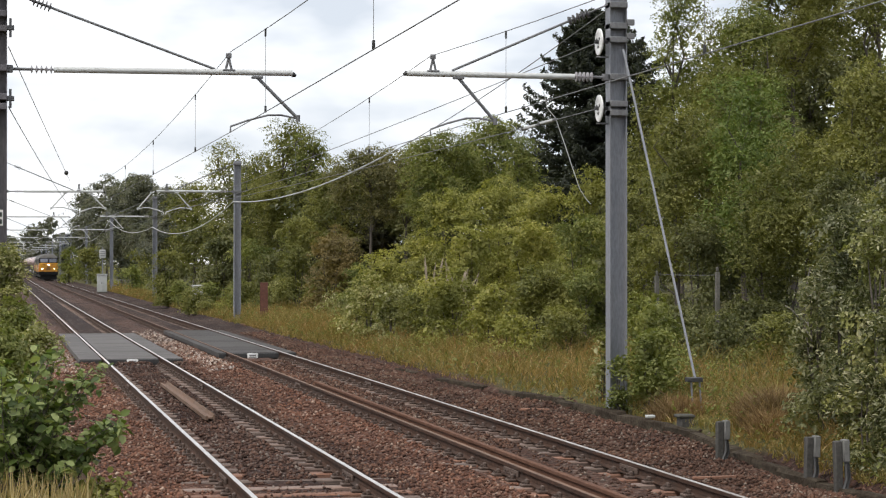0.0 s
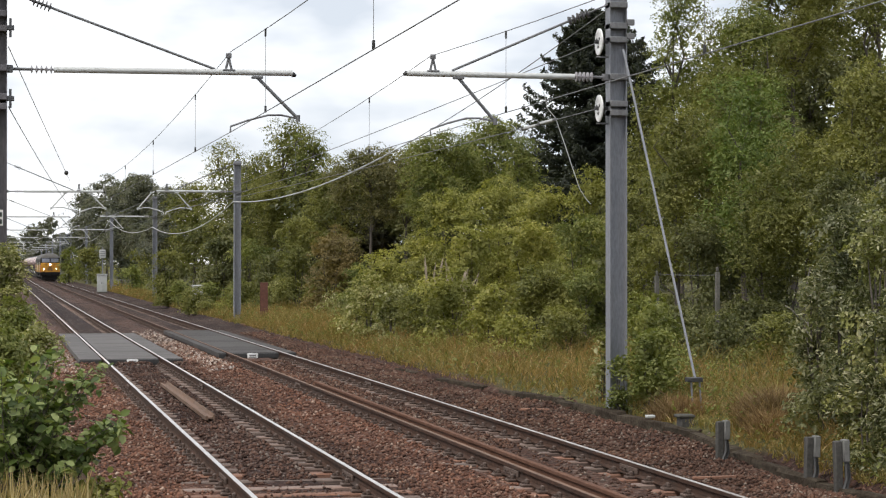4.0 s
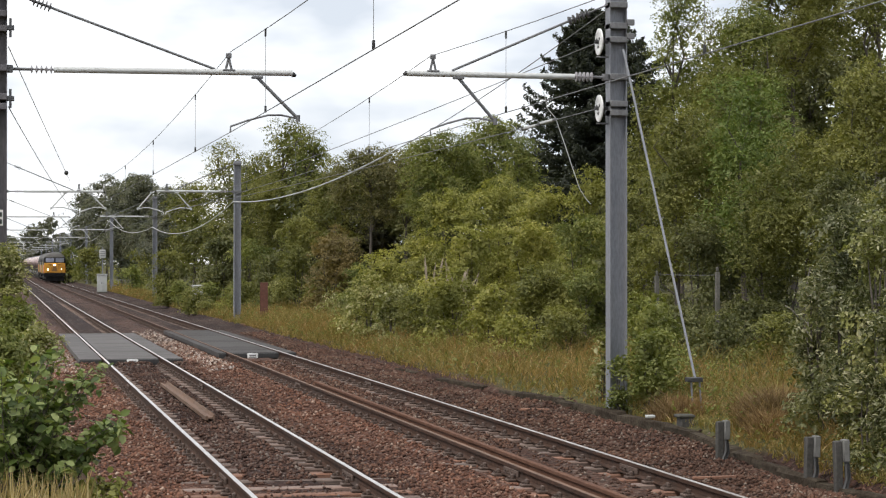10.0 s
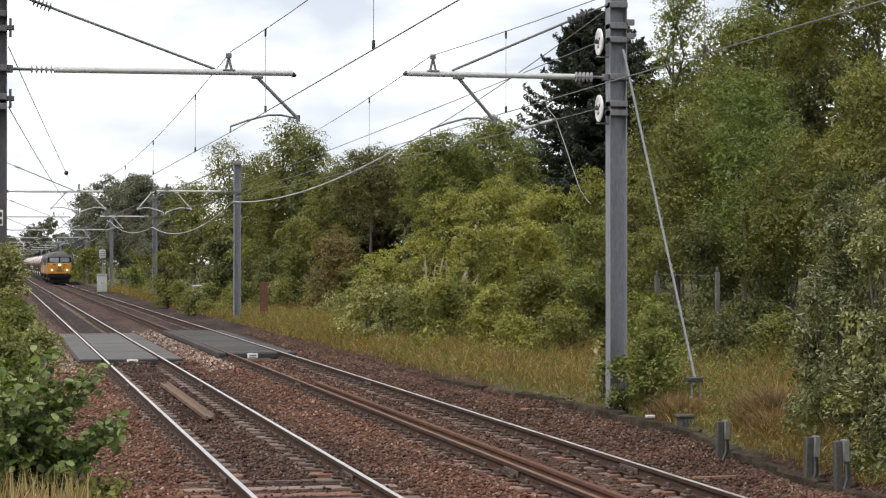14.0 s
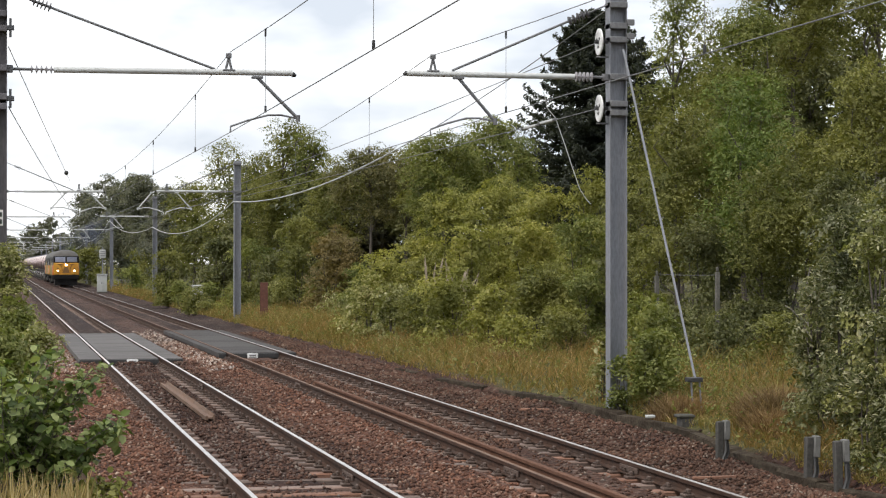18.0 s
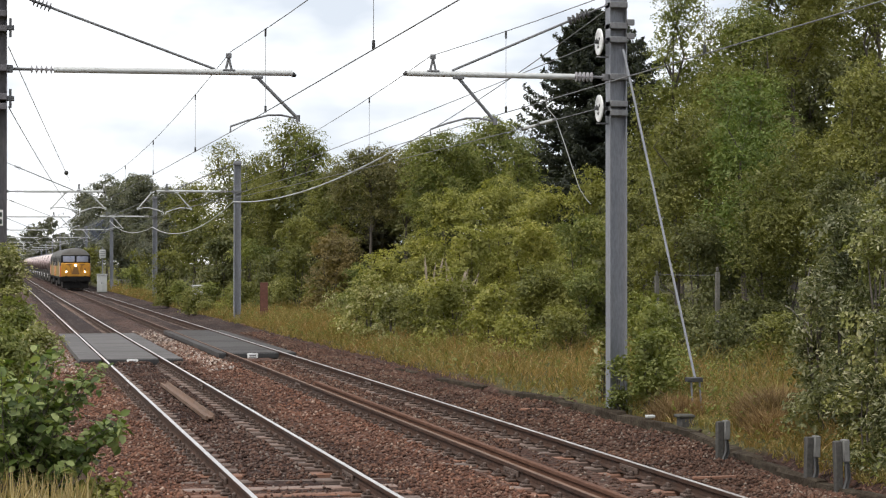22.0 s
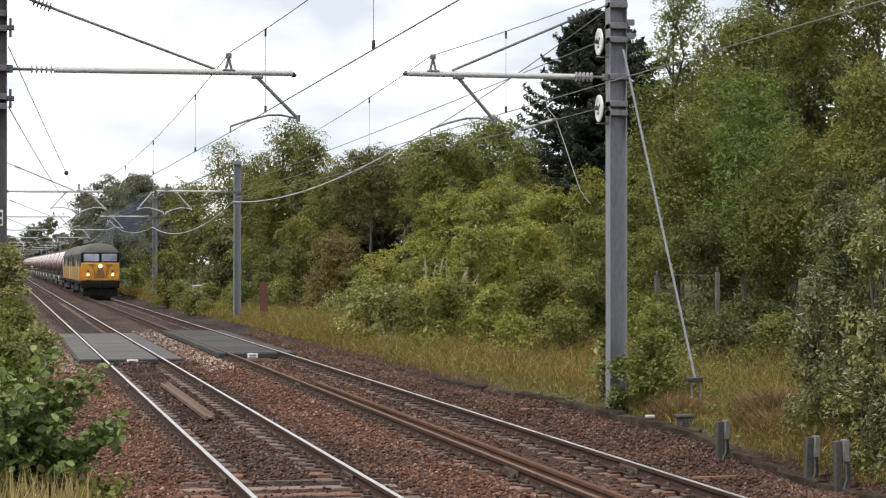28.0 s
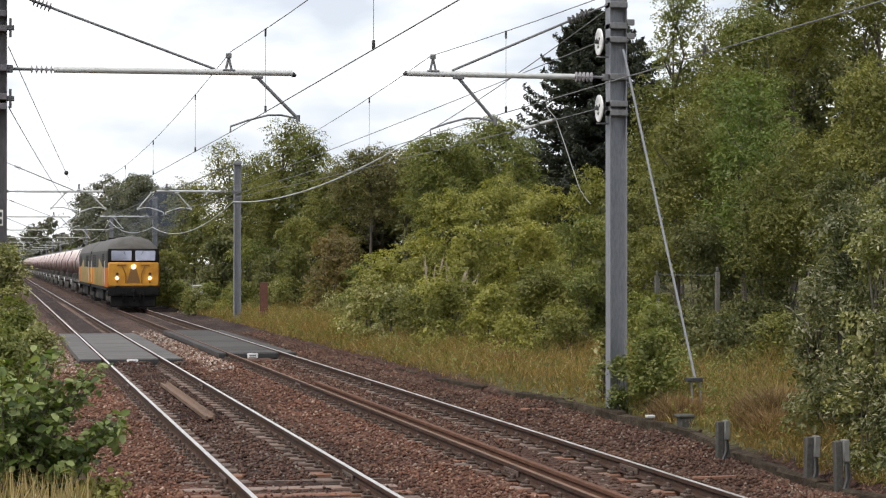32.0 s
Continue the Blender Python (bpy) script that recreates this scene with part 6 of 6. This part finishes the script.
        for s in (-1, 1):
            a, b = sorted((s * 1.395, s * 1.402))
            part("cab_window", Shape().box(a, b, 0.75, 1.35, 2.58, 3.02, 0.002, 0, q), M_DARK, t)
            part("cab_door", Shape().box(a, b, 1.75, 2.35, 1.3, 3.05, 0.002, 0, q), M_LIVERY, t)
            part("hand_rail", Shape().tube([q @ Vector((s * 1.44, 1.68, 1.35)), q @ Vector((s * 1.44, 1.68, 2.6))], 0.018, 6), M_TUBE, t)
    for s in (-1, 1):
        for y0, y1 in ((3.2, 5.2), (12.6, 14.2), (14.6, 16.2)):
            a, b = sorted((s * 1.395, s * 1.405))
            g = Shape()
            for k in range(7):
                g.box(a, b, y0, y1, 2.30 + k * 0.10, 2.37 + k * 0.10, 0.003)
            part("side_grille", g, M_BLACK, t)
        part("solebar", Shape().box(*sorted((s * 1.28, s * 1.40)), 0.3, L - 0.3, 1.02, 1.2, 0.02), M_BLACK, t)
    part("fuel_tank", Shape().box(-1.25, 1.25, 7.4, 12.0, 0.35, 1.1, 0.12), M_BLACK, t)
    part("roof_fan", Shape().tube([(0, 14.5, 3.9), (0, 14.5, 4.0)], 0.6, 20), M_BLACK, t)
    part("exhaust", Shape().box(-0.3, 0.3, 8.3, 9.0, 3.9, 4.02, 0.03), M_BLACK, t)
    for y in (3.6, L - 3.6):
        bogie(t, y, (-2.05, 0.0, 2.05), 0.57)
    return t


WAGON = 18.0


def make_wagon():
    t = thing("tank_wagon", (TRACK_2, 340, 0), "dusty red bogie tank wagon in a long train", "wagon", "tank wagons")
    R, zc = 1.23, 2.48
    pts, rad = [], []
    for y, r in ((0.62, 0.05), (0.66, 0.55), (0.78, 0.95), (0.98, 1.16), (1.25, R), (6.0, R), (12.0, R), (WAGON - 1.25, R), (WAGON - 0.98, 1.16), (WAGON - 0.78, 0.95), (WAGON - 0.66, 0.55), (WAGON - 0.62, 0.05)):
        pts.append((0, y, zc))
        rad.append(r)
    part("barrel", Shape().tube(pts, rad, 32), M_TANK, t, "dusty red tank barrel with scalloped streaks and a painted highlight on top")
    for y in (4.0, 14.0):
        part("barrel_band", Shape().tube([(0, y - 0.04, zc), (0, y + 0.04, zc)], R + 0.006, 32), M_TANK, t)
    for s in (-1, 1):
        part("sole_bar", Shape().box(*sorted((s * 1.0, s * 1.14)), 0.35, WAGON - 0.35, 1.02, 1.27, 0.02), M_BOGIE, t)
        for y in (2.6, WAGON - 2.6):
            part("saddle", Shape().box(*sorted((s * 0.55, s * 1.1)), y - 0.5, y + 0.5, 1.25, 1.65, 0.05), M_BOGIE, t)
        part("walkway", Shape().box(*sorted((s * 0.28, s * 0.42)), 5.5, 12.5, 3.72, 3.76, 0.01), M_GALV, t)
        part("ladder", Shape().tube([(s * 1.28, 9.2, 1.2), (s * 1.30, 9.2, 2.6), (s * 0.9, 9.2, 3.5)], 0.025, 6).tube([(s * 1.28, 9.6, 1.2), (s * 1.30, 9.6, 2.6), (s * 0.9, 9.6, 3.5)], 0.02, 6), M_BOGIE, t)
        part("hand_wheel", Shape().tube([(s * 1.17, 3.9, 0.95), (s * 1.22, 3.9, 0.95)], 0.24, 14), M_WHITE, t, "pale brake hand wheel")
        for y in (0.3, WAGON - 0.3):
            e = -1 if y < 1 else 1
            part("buffer", Shape().tube([(s * 0.87, y, 1.05), (s * 0.87, y + e * 0.26, 1.05), (s * 0.87, y + e * 0.30, 1.05)], [0.11, 0.22, 0.22], 12), M_BLACK, t)
    for y in (0.35, WAGON - 0.35):
        part("headstock", Shape().box(-1.2, 1.2, y - 0.1, y + 0.1, 0.9, 1.3, 0.03), M_BOGIE, t)
    part("manhole", Shape().tube([(0, 9, 3.68), (0, 9, 3.86)], 0.32, 14), M_GALV, t)
    part("discharge_pipe", Shape().tube([(0, 9, 1.3), (0, 9, 0.7), (0.9, 9, 0.62)], 0.09, 8), M_BOGIE, t)
    for y in (2.7, WAGON - 2.7):
        bogie(t, y, (-1.0, 1.0), 0.48)
    return t


def make_smoke():
    """Thin exhaust haze that trails above the locomotives."""
    m, nt, b = nodes("thin_exhaust_haze")
    b.inputs["Base Color"].default_value = (0.27, 0.30, 0.36, 1)
    b.inputs["Roughness"].default_value = 1.0
    b.inputs["Specular IOR Level"].default_value = 0.0
    fac = ramp_of(nt, noise_fac(nt, 0.5, 4, 0.6), [(0.34, (0.0,) * 3), (0.75, (0.075,) * 3)])
    nt.links.new(fac, b.inputs["Alpha"])
    t = thing("exhaust_smoke", (TRACK_2, 320, 4.0), "thin blue-grey exhaust smoke trailing above the locomotives", "smoke")
    rng = random.Random(12)
    for k in range(10):
        f = k / 9
        y, z, x = 8.5 + 34 * f, 0.4 + 2.4 * f ** 0.7 + rng.uniform(-0.5, 0.5), 7.0 * f + rng.uniform(-0.8, 0.8)
        r = 0.9 + 1.6 * f
        rings = []
        for i in range(1, 8):
            a = math.pi * i / 8
            rings.append([Vector((x + r * math.sin(a) * math.cos(b2) * rng.uniform(0.85, 1.1), y + 1.5 * r * math.sin(a) * math.sin(b2), z + r * 0.8 * math.cos(a))) for b2 in [2 * math.pi * j / 12 for j in range(12)]])
        puff = part("puff", Shape().loft(rings), m, t)
        puff.visible_shadow = False
    return t


loco_front = make_loco(True)
loco_rear = make_loco(False)
wagons = [make_wagon()]
for i in range(23):
    wagons.append(copy_thing(wagons[0], pose(TRACK_2, 360 + 18 * i, 0)))

smoke = make_smoke()

# seconds and the place of the leading cab along the line
RUN = [(0, 303.79), (2, 299.24), (4, 293.31), (6, 286.13), (8, 277.81), (10, 268.45), (12, 258.11), (14, 246.88), (16, 234.8), (18, 221.9), (20, 208.21), (22, 193.74), (24, 178.48), (26, 162.41), (28, 145.49), (30, 127.69), (32, 108.93)]


def run_at(t):
    i = min(int(t / 2), 15)
    p = [RUN[max(0, min(16, i + k))][1] for k in (-1, 0, 1, 2)]
    f = t / 2 - i
    return 0.5 * (2 * p[1] + (p[2] - p[0]) * f + (2 * p[0] - 5 * p[1] + 4 * p[2] - p[3]) * f * f + (3 * p[1] - p[0] - 3 * p[2] + p[3]) * f ** 3)


def motions():
    """The train draws near, gathering speed; its wheels turn with it."""
    offset = [(loco_front, 0.0, 0.0), (loco_rear, 20.0 + 19.36, 180.0)]
    offset += [(w, 40.0 + WAGON * i, 0.0) for i, w in enumerate(wagons)]
    steps = [i * 0.25 for i in range(129)]
    for ob, dy, turn in offset:
        walk(ob, [(t, pose(TRACK_2, y + dy, 0, 0, 0, turn)) for t, y in RUN])
    walk(smoke, [(t, pose(TRACK_2, y, 4.0)) for t, y in RUN])
    near = [(loco_front, 0.57, 1), (loco_rear, 0.57, -1)] + [(w, 0.48, 1) for w in wagons[:4]]
    for ob, r, way in near:
        for w in ob.children_recursive:
            if w.name.startswith("wheelset"):
                rows, t = [], 0.0
                while t < 32.0:
                    rows.append((t, t))
                    v = (run_at(t) - run_at(min(32, t + 0.1))) / 0.1
                    t += max(0.0667, round(min(0.6, 1.3 * r / max(0.5, v)) * 30) / 30)
                rows.append((32.0, 32.0))
                y = w.location.y
                walk(w, [(t, Matrix.Translation((0, y, r)) @ Matrix.Rotation(way * (RUN[0][1] - run_at(t)) / r, 4, "X")) for t, _ in rows])


motions()
